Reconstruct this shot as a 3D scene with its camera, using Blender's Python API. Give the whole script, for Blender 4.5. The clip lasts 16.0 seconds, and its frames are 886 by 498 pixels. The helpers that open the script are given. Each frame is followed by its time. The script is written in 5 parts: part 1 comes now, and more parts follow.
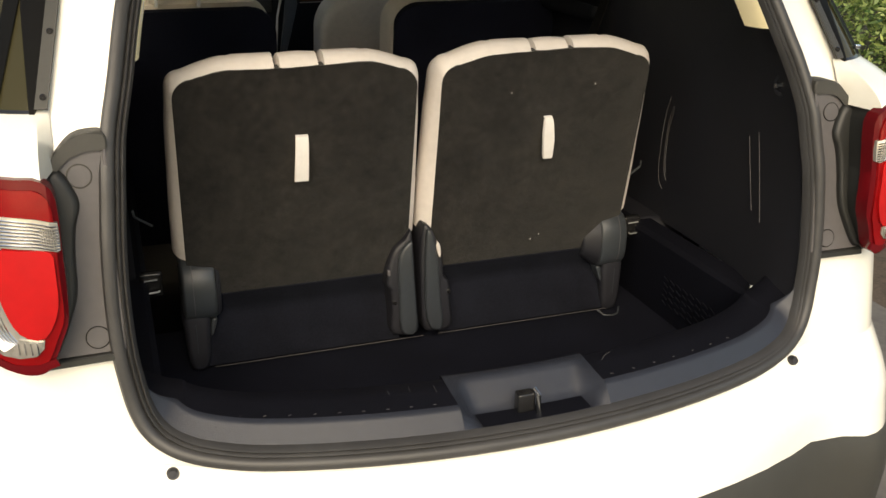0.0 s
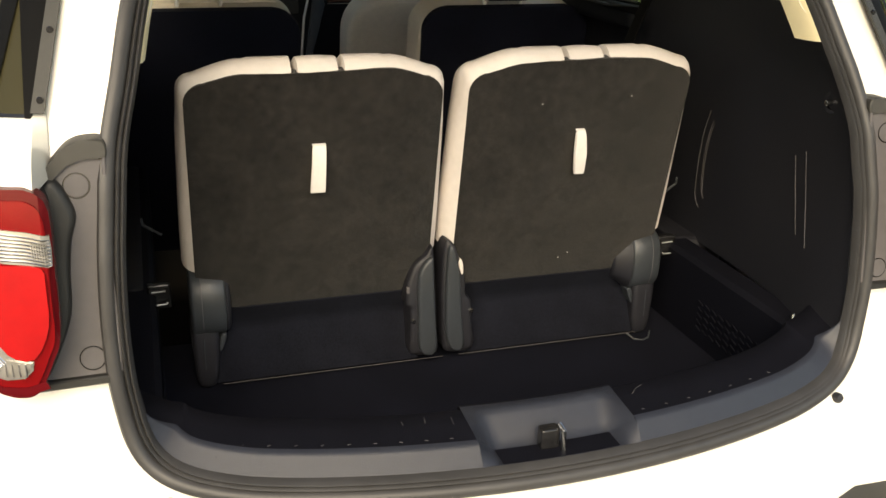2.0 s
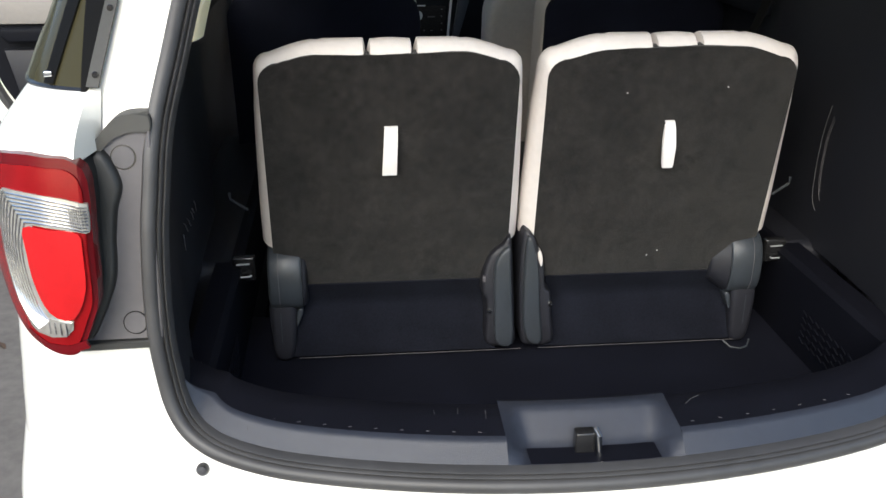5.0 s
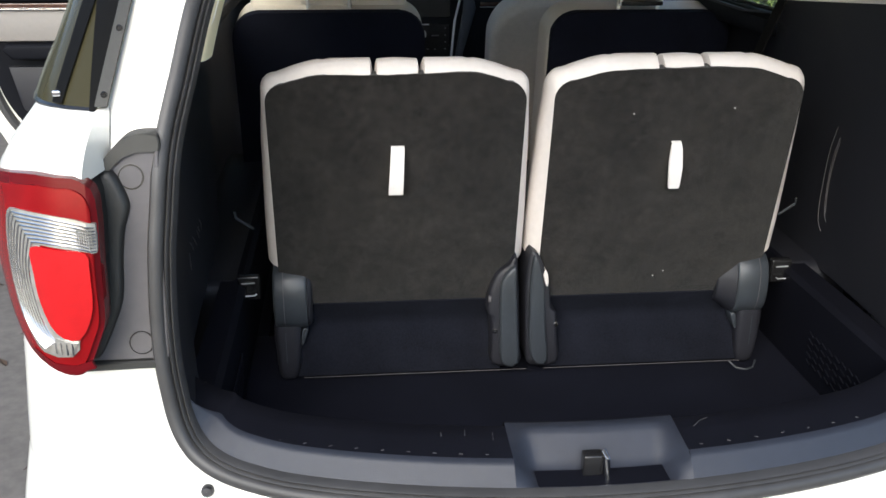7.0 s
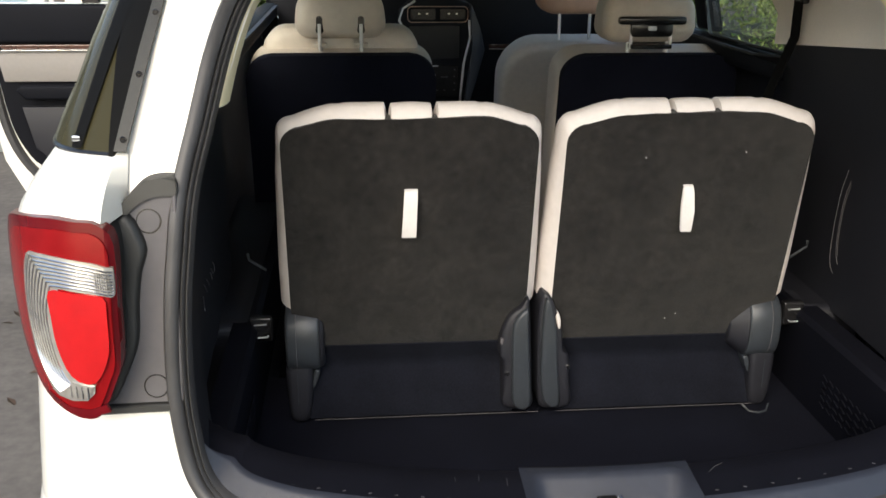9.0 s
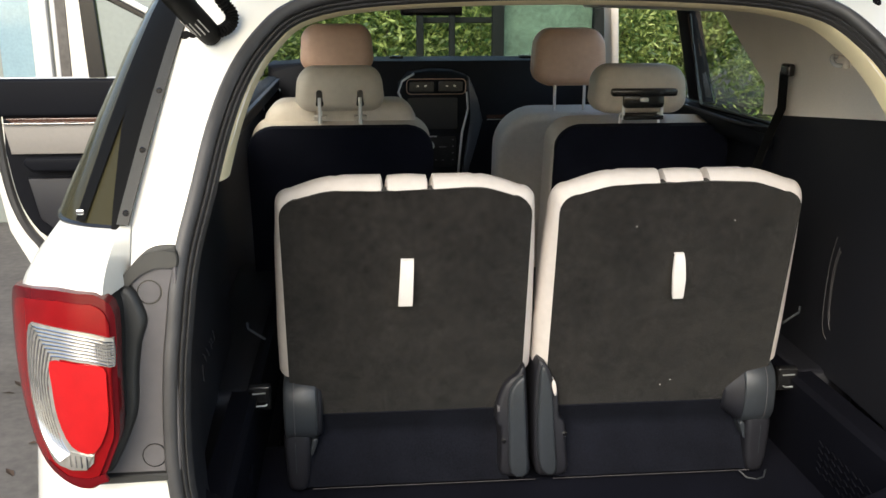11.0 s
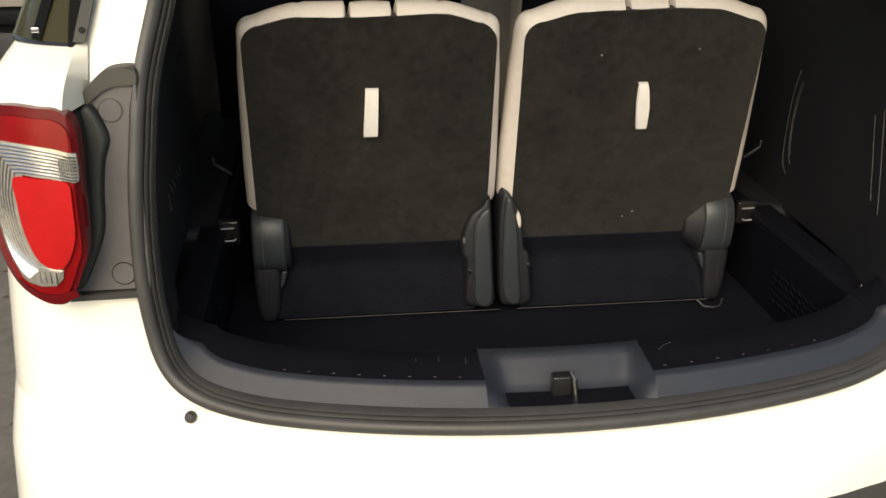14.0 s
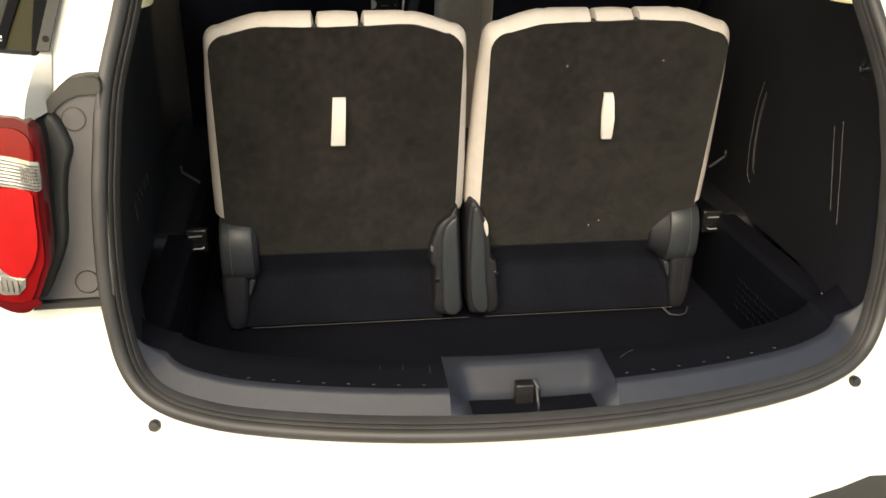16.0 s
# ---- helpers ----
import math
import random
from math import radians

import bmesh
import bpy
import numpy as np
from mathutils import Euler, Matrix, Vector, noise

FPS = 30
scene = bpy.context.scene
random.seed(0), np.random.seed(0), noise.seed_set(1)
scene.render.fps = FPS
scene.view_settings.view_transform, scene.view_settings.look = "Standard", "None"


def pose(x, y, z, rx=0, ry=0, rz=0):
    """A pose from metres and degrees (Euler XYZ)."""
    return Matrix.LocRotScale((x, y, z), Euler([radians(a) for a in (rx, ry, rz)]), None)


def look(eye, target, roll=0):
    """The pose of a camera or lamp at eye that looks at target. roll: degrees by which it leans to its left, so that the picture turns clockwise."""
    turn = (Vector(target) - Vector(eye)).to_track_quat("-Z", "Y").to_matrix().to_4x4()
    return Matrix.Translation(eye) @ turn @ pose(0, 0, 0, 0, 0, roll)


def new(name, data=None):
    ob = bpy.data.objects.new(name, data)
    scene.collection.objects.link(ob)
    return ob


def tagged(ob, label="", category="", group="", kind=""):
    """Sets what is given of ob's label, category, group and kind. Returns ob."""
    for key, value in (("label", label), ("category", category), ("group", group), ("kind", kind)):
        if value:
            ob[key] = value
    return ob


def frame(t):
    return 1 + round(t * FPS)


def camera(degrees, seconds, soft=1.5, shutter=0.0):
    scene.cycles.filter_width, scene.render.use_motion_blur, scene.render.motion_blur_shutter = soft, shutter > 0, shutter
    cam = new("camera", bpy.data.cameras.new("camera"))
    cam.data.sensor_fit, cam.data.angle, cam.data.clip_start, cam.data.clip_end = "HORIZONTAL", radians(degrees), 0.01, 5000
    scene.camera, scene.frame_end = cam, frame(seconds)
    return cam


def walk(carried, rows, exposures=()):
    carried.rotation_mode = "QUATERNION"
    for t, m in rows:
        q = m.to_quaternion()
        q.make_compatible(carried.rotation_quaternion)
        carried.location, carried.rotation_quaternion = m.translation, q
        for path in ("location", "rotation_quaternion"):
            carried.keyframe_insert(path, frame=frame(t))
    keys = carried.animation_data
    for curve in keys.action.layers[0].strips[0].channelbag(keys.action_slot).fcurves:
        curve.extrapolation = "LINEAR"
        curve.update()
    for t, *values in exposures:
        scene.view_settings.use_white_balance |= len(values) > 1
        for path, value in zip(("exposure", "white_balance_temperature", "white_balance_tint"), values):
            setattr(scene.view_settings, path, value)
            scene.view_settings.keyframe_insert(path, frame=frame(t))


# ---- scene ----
cam = camera(50.4, 16.0, shutter=0.5)
PATH = [
    (0, (-0.571, -1.262, 1.634), (0.048, 0.493, 0.903), 0.4),
    (0.5, (-0.567, -1.252, 1.631), (0.049, 0.506, 0.902), 0.4),
    (1, (-0.56, -1.232, 1.625), (0.047, 0.53, 0.901), 0.3),
    (1.5, (-0.549, -1.202, 1.62), (0.045, 0.568, 0.902), 0.5),
    (2, (-0.532, -1.164, 1.623), (0.037, 0.611, 0.897), 1.3),
    (2.5, (-0.459, -1.165, 1.608), (-0.016, 0.64, 0.87), 0.5),
    (3, (-0.361, -1.178, 1.578), (-0.081, 0.652, 0.83), -0.6),
    (3.5, (-0.333, -1.172, 1.587), (-0.112, 0.662, 0.822), -0.4),
    (4, (-0.314, -1.181, 1.601), (-0.125, 0.658, 0.837), -0.3),
    (6.5, (-0.331, -1.173, 1.62), (-0.138, 0.678, 0.887), 0.6),
    (7, (-0.33, -1.172, 1.62), (-0.145, 0.683, 0.897), 0.4),
    (7.5, (-0.327, -1.171, 1.623), (-0.153, 0.688, 0.907), 0.3),
    (8, (-0.33, -1.171, 1.623), (-0.16, 0.694, 0.92), 0.3),
    (8.5, (-0.333, -1.169, 1.625), (-0.165, 0.704, 0.944), 0.3),
    (9, (-0.343, -1.172, 1.631), (-0.168, 0.711, 0.982), 0.4),
    (9.5, (-0.339, -1.177, 1.638), (-0.168, 0.721, 1.031), 0.3),
    (9.7, (-0.335, -1.181, 1.641), (-0.167, 0.723, 1.054), 0.2),
    (11.8, (-0.332, -1.206, 1.644), (-0.155, 0.721, 1.138), -0.1),
    (12, (-0.329, -1.206, 1.644), (-0.155, 0.717, 1.12), -0.2),
    (12.5, (-0.327, -1.209, 1.635), (-0.154, 0.693, 1.04), -0.3),
    (13, (-0.322, -1.214, 1.608), (-0.146, 0.654, 0.916), -0.5),
    (13.5, (-0.327, -1.233, 1.581), (-0.13, 0.608, 0.823), -0.3),
    (14, (-0.323, -1.242, 1.574), (-0.102, 0.591, 0.805), 0.2),
    (14.5, (-0.308, -1.251, 1.573), (-0.068, 0.583, 0.811), 0.4),
    (15, (-0.301, -1.255, 1.577), (-0.041, 0.577, 0.817), 0.7),
    (15.5, (-0.302, -1.255, 1.579), (-0.036, 0.577, 0.823), 0.8),
    (16, (-0.302, -1.254, 1.581), (-0.036, 0.579, 0.826), 0.8),
]
walk(cam, [(t, look(eye, target, roll)) for t, eye, target, roll in PATH],
     exposures=[(0, 0.95, 8500, 9), (1, 0.95, 8500, 9), (2, 1.2, 8700, 9), (2.6, 1.2, 8700, 9), (3.2, 1.28, 7100, 8), (7, 1.35, 6500, 9), (9.5, 1.21, 7200, 10), (12, 1.32, 7000, 9), (13, 1.36, 6800, 9), (13.6, 1.0, 7900, 8), (14, 0.86, 8300, 8), (14.6, 1.18, 8700, 8), (16, 1.2, 8600, 8)])

# ---- light ----
SUN_EL, SUN_ROT = radians(36), radians(200)
world = bpy.data.worlds.new("sky")
scene.world = world
world.use_nodes = True
wn = world.node_tree.nodes
sky = wn.new("ShaderNodeTexSky")
sky.sky_type, sky.sun_disc = "NISHITA", False
sky.sun_elevation, sky.sun_rotation = SUN_EL, SUN_ROT
world.node_tree.links.new(sky.outputs[0], wn["Background"].inputs[0])
wn["Background"].inputs[1].default_value = 0.145
sun = new("sun", bpy.data.lights.new("sun", "SUN"))
sun.data.energy, sun.data.angle, sun.data.color = 1.8, radians(45), (1.0, 0.95, 0.86)
sun.matrix_world = look((-1.4, -3.85, 3.57), (0, 0, 0.6))


# ---- materials ----
def mat(name, color, rough=0.5, metal=0.0, var=0.12, grain=(60.0, 4.0), bump=0.1, bump_scale=300.0,
        coat=0.0, trans=0.0, ior=1.5, sheen=0.0, spec=0.5, alpha=1.0, tint=None, aniso=None):
    m = bpy.data.materials.new(name)
    m.use_nodes = True
    nt = m.node_tree
    b = nt.nodes["Principled BSDF"]
    b.inputs["Roughness"].default_value = rough
    b.inputs["Metallic"].default_value = metal
    b.inputs["Coat Weight"].default_value = coat
    b.inputs["Coat Roughness"].default_value = 0.04
    b.inputs["Transmission Weight"].default_value = trans
    b.inputs["IOR"].default_value = ior
    b.inputs["Sheen Weight"].default_value = sheen
    b.inputs["Specular IOR Level"].default_value = spec
    b.inputs["Alpha"].default_value = alpha
    co = nt.nodes.new("ShaderNodeTexCoord")
    if var > 0:
        mixes = None
        for i, s in enumerate(grain):
            n = nt.nodes.new("ShaderNodeTexNoise")
            n.inputs["Scale"].default_value = s
            n.inputs["Detail"].default_value = 5
            nt.links.new(co.outputs["Object"], n.inputs["Vector"])
            if mixes is None:
                mixes = n.outputs["Fac"]
            else:
                a = nt.nodes.new("ShaderNodeMath")
                a.operation = "ADD"
                nt.links.new(mixes, a.inputs[0])
                nt.links.new(n.outputs["Fac"], a.inputs[1])
                h = nt.nodes.new("ShaderNodeMath")
                h.operation = "MULTIPLY"
                h.inputs[1].default_value = 0.5
                nt.links.new(a.outputs[0], h.inputs[0])
                mixes = h.outputs[0]
        r = nt.nodes.new("ShaderNodeValToRGB")
        c2 = tint or color
        r.color_ramp.elements[0].position, r.color_ramp.elements[1].position = 0.32, 0.68
        r.color_ramp.elements[0].color = (*[max(0, c * (1 - var)) for c in color], 1)
        r.color_ramp.elements[1].color = (*[min(1, c * (1 + var)) for c in c2], 1)
        nt.links.new(mixes, r.inputs[0])
        nt.links.new(r.outputs[0], b.inputs["Base Color"])
        rr = nt.nodes.new("ShaderNodeMapRange")
        rr.inputs["To Min"].default_value = max(0.02, rough * 0.85)
        rr.inputs["To Max"].default_value = min(1.0, rough * 1.15)
        nt.links.new(mixes, rr.inputs["Value"])
        nt.links.new(rr.outputs[0], b.inputs["Roughness"])
    else:
        b.inputs["Base Color"].default_value = (*color, 1)
    if bump > 0:
        n = nt.nodes.new("ShaderNodeTexNoise")
        n.inputs["Scale"].default_value = bump_scale
        n.inputs["Detail"].default_value = 3
        nt.links.new(co.outputs["Object"], n.inputs["Vector"])
        bp = nt.nodes.new("ShaderNodeBump")
        bp.inputs["Strength"].default_value = bump
        bp.inputs["Distance"].default_value = 0.002
        nt.links.new(n.outputs["Fac"], bp.inputs["Height"])
        nt.links.new(bp.outputs[0], b.inputs["Normal"])
    return m


M_WHITE = mat("white_car_paint", (0.81, 0.793, 0.73), 0.25, var=0.02, bump=0.0, coat=0.6)
M_RUBBER = mat("seal_rubber", (0.036, 0.0355, 0.0365), 0.5, var=0.2, grain=(40, 6), bump=0.08, bump_scale=500)
M_TRIM = mat("black_trim_plastic", (0.0118, 0.0122, 0.0165), 0.5, var=0.12, grain=(90, 5), bump=0.25, bump_scale=900)
# Grey plastic with the sky's blue reflection mixed into its base colour.
M_SILL = mat("sky_tinted_sill_plastic", (0.0185, 0.0215, 0.0310), 0.40, var=0.14, grain=(70, 4), bump=0.3, bump_scale=1100)
M_PLATE = mat("scuff_plate_plastic", (0.0050, 0.0054, 0.0090), 0.62, spec=0.13, var=0.25, grain=(120, 9), bump=0.3, bump_scale=700)
M_POCKET = mat("lamp_pocket_plastic", (0.085, 0.08, 0.084), 0.62, var=0.1, grain=(80, 6), bump=0.2, bump_scale=1000)
M_POCKET_B = mat("bumper_plastic", (0.035, 0.034, 0.03), 0.6, var=0.15, grain=(80, 6), bump=0.3, bump_scale=1000)
M_POCKET_D = mat("lamp_pocket_dark", (0.012, 0.0125, 0.012), 0.5, var=0.15, bump=0.1)
M_CARPET = mat("dark_carpet", (0.0108, 0.0102, 0.0098), 0.97, var=0.6, grain=(60, 10), tint=(0.0150, 0.0134, 0.0122), bump=0.9, bump_scale=1500, sheen=0.12, spec=0.1)
M_FLAP = mat("flap_carpet", (0.0086, 0.0096, 0.0145), 0.97, var=0.45, grain=(260, 11), bump=0.8, bump_scale=1400, spec=0.1)
M_FLOOR = mat("cargo_carpet", (0.0075, 0.0085, 0.0150), 0.97, var=0.35, grain=(350, 6), bump=0.8, bump_scale=1300, spec=0.1)
M_LEATHER = mat("cream_leather", (0.60, 0.555, 0.525), 0.45, var=0.06, grain=(70, 6), bump=0.25, bump_scale=420)
M_LEATHER_D = mat("beige_leather", (0.54, 0.475, 0.40), 0.45, var=0.08, grain=(60, 5), bump=0.25, bump_scale=400)
M_STRAP = mat("white_webbing", (0.62, 0.6, 0.58), 0.7, var=0.06, grain=(300, 40), bump=0.4, bump_scale=900)
M_HEAD = mat("headliner_fabric", (0.80, 0.73, 0.64), 0.9, var=0.06, grain=(300, 8), bump=0.3, bump_scale=1200)
# Cream strip; the daylight falling on it is painted as warmer, brighter colour.
M_EDGE = mat("lit_edge_trim", (0.88, 0.77, 0.50), 0.6, var=0.05, grain=(40, 8), bump=0.1)
M_HINGE = mat("hinge_cover_plastic", (0.031, 0.036, 0.042), 0.36, var=0.12, grain=(90, 6), bump=0.2, bump_scale=1000)
M_STEEL = mat("bright_steel", (0.62, 0.62, 0.62), 0.22, metal=1.0, var=0.06, bump=0.0)
M_BLACK = mat("black_gloss_plastic", (0.012, 0.012, 0.013), 0.25, var=0.1, bump=0.0)
M_LENS_B = mat("bright_red_lens", (0.42, 0.008, 0.010), 0.14, var=0.12, grain=(40, 9), bump=0.0, coat=0.3)
M_LENS_R = mat("red_lamp_lens", (0.20, 0.004, 0.006), 0.2, var=0.15, grain=(30, 6), bump=0.0, spec=0.2, coat=0.03)
M_LENS_D = mat("dark_red_lamp_rim", (0.11, 0.004, 0.007), 0.2, var=0.1, grain=(25, 5), bump=0.0, spec=0.2, coat=0.03)
M_LENS_W = mat("clear_lamp_reflector", (0.50, 0.48, 0.44), 0.22, metal=0.6, var=0.25, grain=(60, 20), bump=0.0, coat=0.6)
# Dark tint, with a dull olive reflection painted into the base colour.
M_TINT = mat("tinted_glass_olive_reflection", (0.040, 0.036, 0.019), 0.12, var=0.1, grain=(5, 2), bump=0.0, spec=0.12)
M_FRIT = mat("printed_black", (0.006, 0.006, 0.006), 0.6, var=0.1, bump=0.0, spec=0.05)
M_SATIN = mat("satin_metal", (0.55, 0.56, 0.58), 0.35, metal=0.6, var=0.05, bump=0.0)
# Chrome's bright reflections put into a pale, mostly non-metal colour.
M_BRIGHT = mat("bright_reflection_trim", (0.78, 0.77, 0.75), 0.25, metal=0.25, var=0.04, bump=0.0)
M_CHROME = mat("chrome", (0.75, 0.75, 0.76), 0.08, metal=1.0, var=0.0, bump=0.0)
M_DASH = mat("dash_vinyl", (0.008, 0.009, 0.012), 0.6, spec=0.16, var=0.15, bump=0.2, bump_scale=800)
M_DOOR = mat("door_vinyl", (0.0042, 0.0048, 0.0072), 0.6, spec=0.1, var=0.15, bump=0.2, bump_scale=800)
M_MARK = mat("scuffed_plastic", (0.05, 0.05, 0.055), 0.7, var=0.2, bump=0.0)
M_WOOD = mat("dark_wood_trim", (0.055, 0.022, 0.014), 0.2, var=0.4, grain=(25, 90), bump=0.0, coat=0.8)
M_CONCRETE = mat("stained_concrete", (0.115, 0.105, 0.095), 0.9, var=0.35, grain=(3, 22), bump=0.5, bump_scale=60)
# Pale render darkened and cooled: the wall's shade is in its colour.
M_WALL = mat("shaded_pale_render", (0.27, 0.295, 0.27), 0.85, var=0.08, grain=(4, 30), bump=0.3, bump_scale=90)
M_DARKPOST = mat("dark_post_paint", (0.012, 0.014, 0.013), 0.8, var=0.15, bump=0.1, spec=0.1)
def leaf_mat(name, dark, light):
    m = mat(name, dark, 0.42, var=0.0, bump=0.0)
    nt = m.node_tree
    g = nt.nodes.new("ShaderNodeNewGeometry")
    r = nt.nodes.new("ShaderNodeValToRGB")
    r.color_ramp.elements[0].color, r.color_ramp.elements[1].color = (*dark, 1), (*light, 1)
    r.color_ramp.elements.new(0.55).color = (*[(a * 1.5 + q * 0.5) / 2 for a, q in zip(dark, light)], 1)
    nt.links.new(g.outputs["Random Per Island"], r.inputs[0])
    nt.links.new(r.outputs[0], nt.nodes["Principled BSDF"].inputs["Base Color"])
    t = nt.nodes.new("ShaderNodeBsdfTranslucent")
    nt.links.new(r.outputs[0], t.inputs[0])
    mx = nt.nodes.new("ShaderNodeMixShader")
    mx.inputs[0].default_value = 0.35
    nt.links.new(nt.nodes["Principled BSDF"].outputs[0], mx.inputs[1])
    nt.links.new(t.outputs[0], mx.inputs[2])
    nt.links.new(mx.outputs[0], nt.nodes["Material Output"].inputs[0])
    return m


M_LEAF = leaf_mat("shrub_leaf", (0.045, 0.11, 0.025), (0.55, 0.64, 0.20))
# On the front headrests this tan paints warm sun glow over beige leather.
M_TAN = mat("sun_glow_tan", (0.54, 0.35, 0.25), 0.45, var=0.08, grain=(60, 5), bump=0.25, bump_scale=400)
M_SOIL = mat("mulch", (0.07, 0.05, 0.035), 0.95, var=0.5, grain=(18, 70), bump=0.9, bump_scale=40)

CX = 0.012      # the car's centre line


# ---- mesh helpers ----
def mesh_ob(name, bm, material, parent=None, smooth=True):
    me = bpy.data.meshes.new(name)
    bmesh.ops.recalc_face_normals(bm, faces=bm.faces[:])
    bm.to_mesh(me)
    bm.free()
    me.materials.append(material)
    if smooth:
        me.shade_smooth()
        me.set_sharp_from_angle(angle=radians(38))
    ob = new(name, me)
    if parent is not None:
        ob.parent = parent
    return ob


def part(name, bm, material, parent, label=""):
    return tagged(mesh_ob(name, bm, material, parent), label)


def thing(name, label, category, at=None, group="", kind=""):
    ob = new(name)
    if at is not None:
        ob.matrix_world = at
    return tagged(ob, label, category, group, kind)


def grid(rows, bm=None, close_u=False, close_v=False):
    bm = bm or bmesh.new()
    vs = [[bm.verts.new(p) for p in r] for r in rows]
    nu, nv = len(vs), len(vs[0])
    for i in range(nu if close_u else nu - 1):
        for j in range(nv if close_v else nv - 1):
            q = (vs[i][j], vs[(i + 1) % nu][j], vs[(i + 1) % nu][(j + 1) % nv], vs[i][(j + 1) % nv])
            if len({v.co.to_tuple(6) for v in q}) == 4:
                bm.faces.new(q)
    return bm


def thicken(bm, d):
    bmesh.ops.recalc_face_normals(bm, faces=bm.faces[:])
    bmesh.ops.solidify(bm, geom=bm.faces[:], thickness=d)
    return bm


def rbox(size, r=0.01, at=(0, 0, 0), seg=3, rot=None, bm=None):
    bm = bm or bmesh.new()
    m = Matrix.Translation(at) @ (rot or Matrix()) @ Matrix.Diagonal((*size, 1))
    ret = bmesh.ops.create_cube(bm, size=1, matrix=m)
    if r > 0:
        edges = {e for v in ret["verts"] for e in v.link_edges}
        bmesh.ops.bevel(bm, geom=list(edges), offset=r, segments=seg, affect="EDGES", profile=0.6)
    return bm


def prism(outline, y0, y1, bevel=0.0, seg=2, place=None, bm=None):
    """An outline in x, z drawn out from y0 to y1."""
    bm = bm or bmesh.new()
    place = place or (lambda x, y, z: (x, y, z))
    a = [bm.verts.new(place(x, y0, z)) for x, z in outline]
    b = [bm.verts.new(place(x, y1, z)) for x, z in outline]
    f1, f2 = bm.faces.new(a), bm.faces.new(b[::-1])
    n = len(a)
    for i in range(n):
        bm.faces.new((a[i], b[i], b[(i + 1) % n], a[(i + 1) % n]))
    if bevel:
        bmesh.ops.bevel(bm, geom=list(f1.edges) + list(f2.edges), offset=bevel, segments=seg, affect="EDGES", profile=0.5)
    return bm


def tube(pts, r, n=8, bm=None, closed=False):
    bm = bm or bmesh.new()
    pts = [Vector(p) for p in pts]
    rows = []
    for i, p in enumerate(pts):
        a = pts[(i - 1) % len(pts)] if closed or i else p
        b = pts[(i + 1) % len(pts)] if closed or i < len(pts) - 1 else p
        t = (b - a).normalized()
        u = t.cross(Vector((0.13, 0.2, 0.97))).normalized()
        v = t.cross(u)
        rad = r[i] if isinstance(r, (list, tuple)) else r
        rows.append([p + rad * (math.cos(k * math.tau / n) * u + math.sin(k * math.tau / n) * v) for k in range(n)])
    grid(rows, bm, close_u=closed, close_v=True)
    if not closed:
        bm.faces.new([bm.verts.new(p) for p in rows[0]])
        bm.faces.new([bm.verts.new(p) for p in rows[-1]])
    return bm


def lathe(profile, axis_m, n=20, bm=None):
    """Profile of (radius, height) turned round local z, placed by axis_m."""
    rows = [[axis_m @ Vector((max(r, 0.0002) * math.cos(k * math.tau / n), max(r, 0.0002) * math.sin(k * math.tau / n), h)) for k in range(n)] for r, h in profile]
    bm = grid(rows, bm, close_v=True)
    return bm


def pillow(outline, y0, y1, r, place=None, steps=4):
    """A closed outline in x, z drawn from y0 (near face) to y1, its near edge rounded over r."""
    place = place or (lambda x, y, z: (x, y, z))
    xs, zs = [p[0] for p in outline], [p[1] for p in outline]
    cx, cz = (min(xs) + max(xs)) / 2, (min(zs) + max(zs)) / 2
    hx, hz = (max(xs) - min(xs)) / 2, (max(zs) - min(zs)) / 2
    rows = [[place(x, y1, z) for x, z in outline]]
    for k in range(steps + 1):
        a = k / steps * math.pi / 2
        d = r * (1 - math.cos(a))
        fx, fz = 1 - d / hx, 1 - d / hz
        rows.append([place(cx + (x - cx) * fx, y0 + r - r * math.sin(a), cz + (z - cz) * fz) for x, z in outline])
    fx, fz = 1 - r / hx, 1 - r / hz
    for f in (0.6, 0.25):
        rows.append([place(cx + (x - cx) * fx * f, y0 - 0.05 * r * (1 - f), cz + (z - cz) * fz * f) for x, z in outline])
    bm = grid(rows, None, close_v=True)
    bm.faces.new([bm.verts.new(p) for p in rows[-1]])
    bm.faces.new([bm.verts.new(p) for p in rows[0]])
    bmesh.ops.remove_doubles(bm, verts=bm.verts[:], dist=1e-5)
    return bm


def rounded(pts, n=4):
    """A closed smooth outline through the points."""
    m = len(pts)
    out = smooth_line([(x, z, 0) for x, z in pts[-2:] + pts + pts[:2]], n)
    return [(p.x, p.y) for p in out[2 * n:(2 + m) * n]]


def rr(w, h, r, n=5, x0=0.0, z0=0.0):
    """A rounded rectangle outline, centred at x0, z0."""
    out = []
    for cx, cz, a0 in ((w / 2 - r, h / 2 - r, 0), (-w / 2 + r, h / 2 - r, 90), (-w / 2 + r, -h / 2 + r, 180), (w / 2 - r, -h / 2 + r, 270)):
        for k in range(n + 1):
            a = radians(a0 + 90 * k / n)
            out.append((x0 + cx + r * math.cos(a), z0 + cz + r * math.sin(a)))
    return out


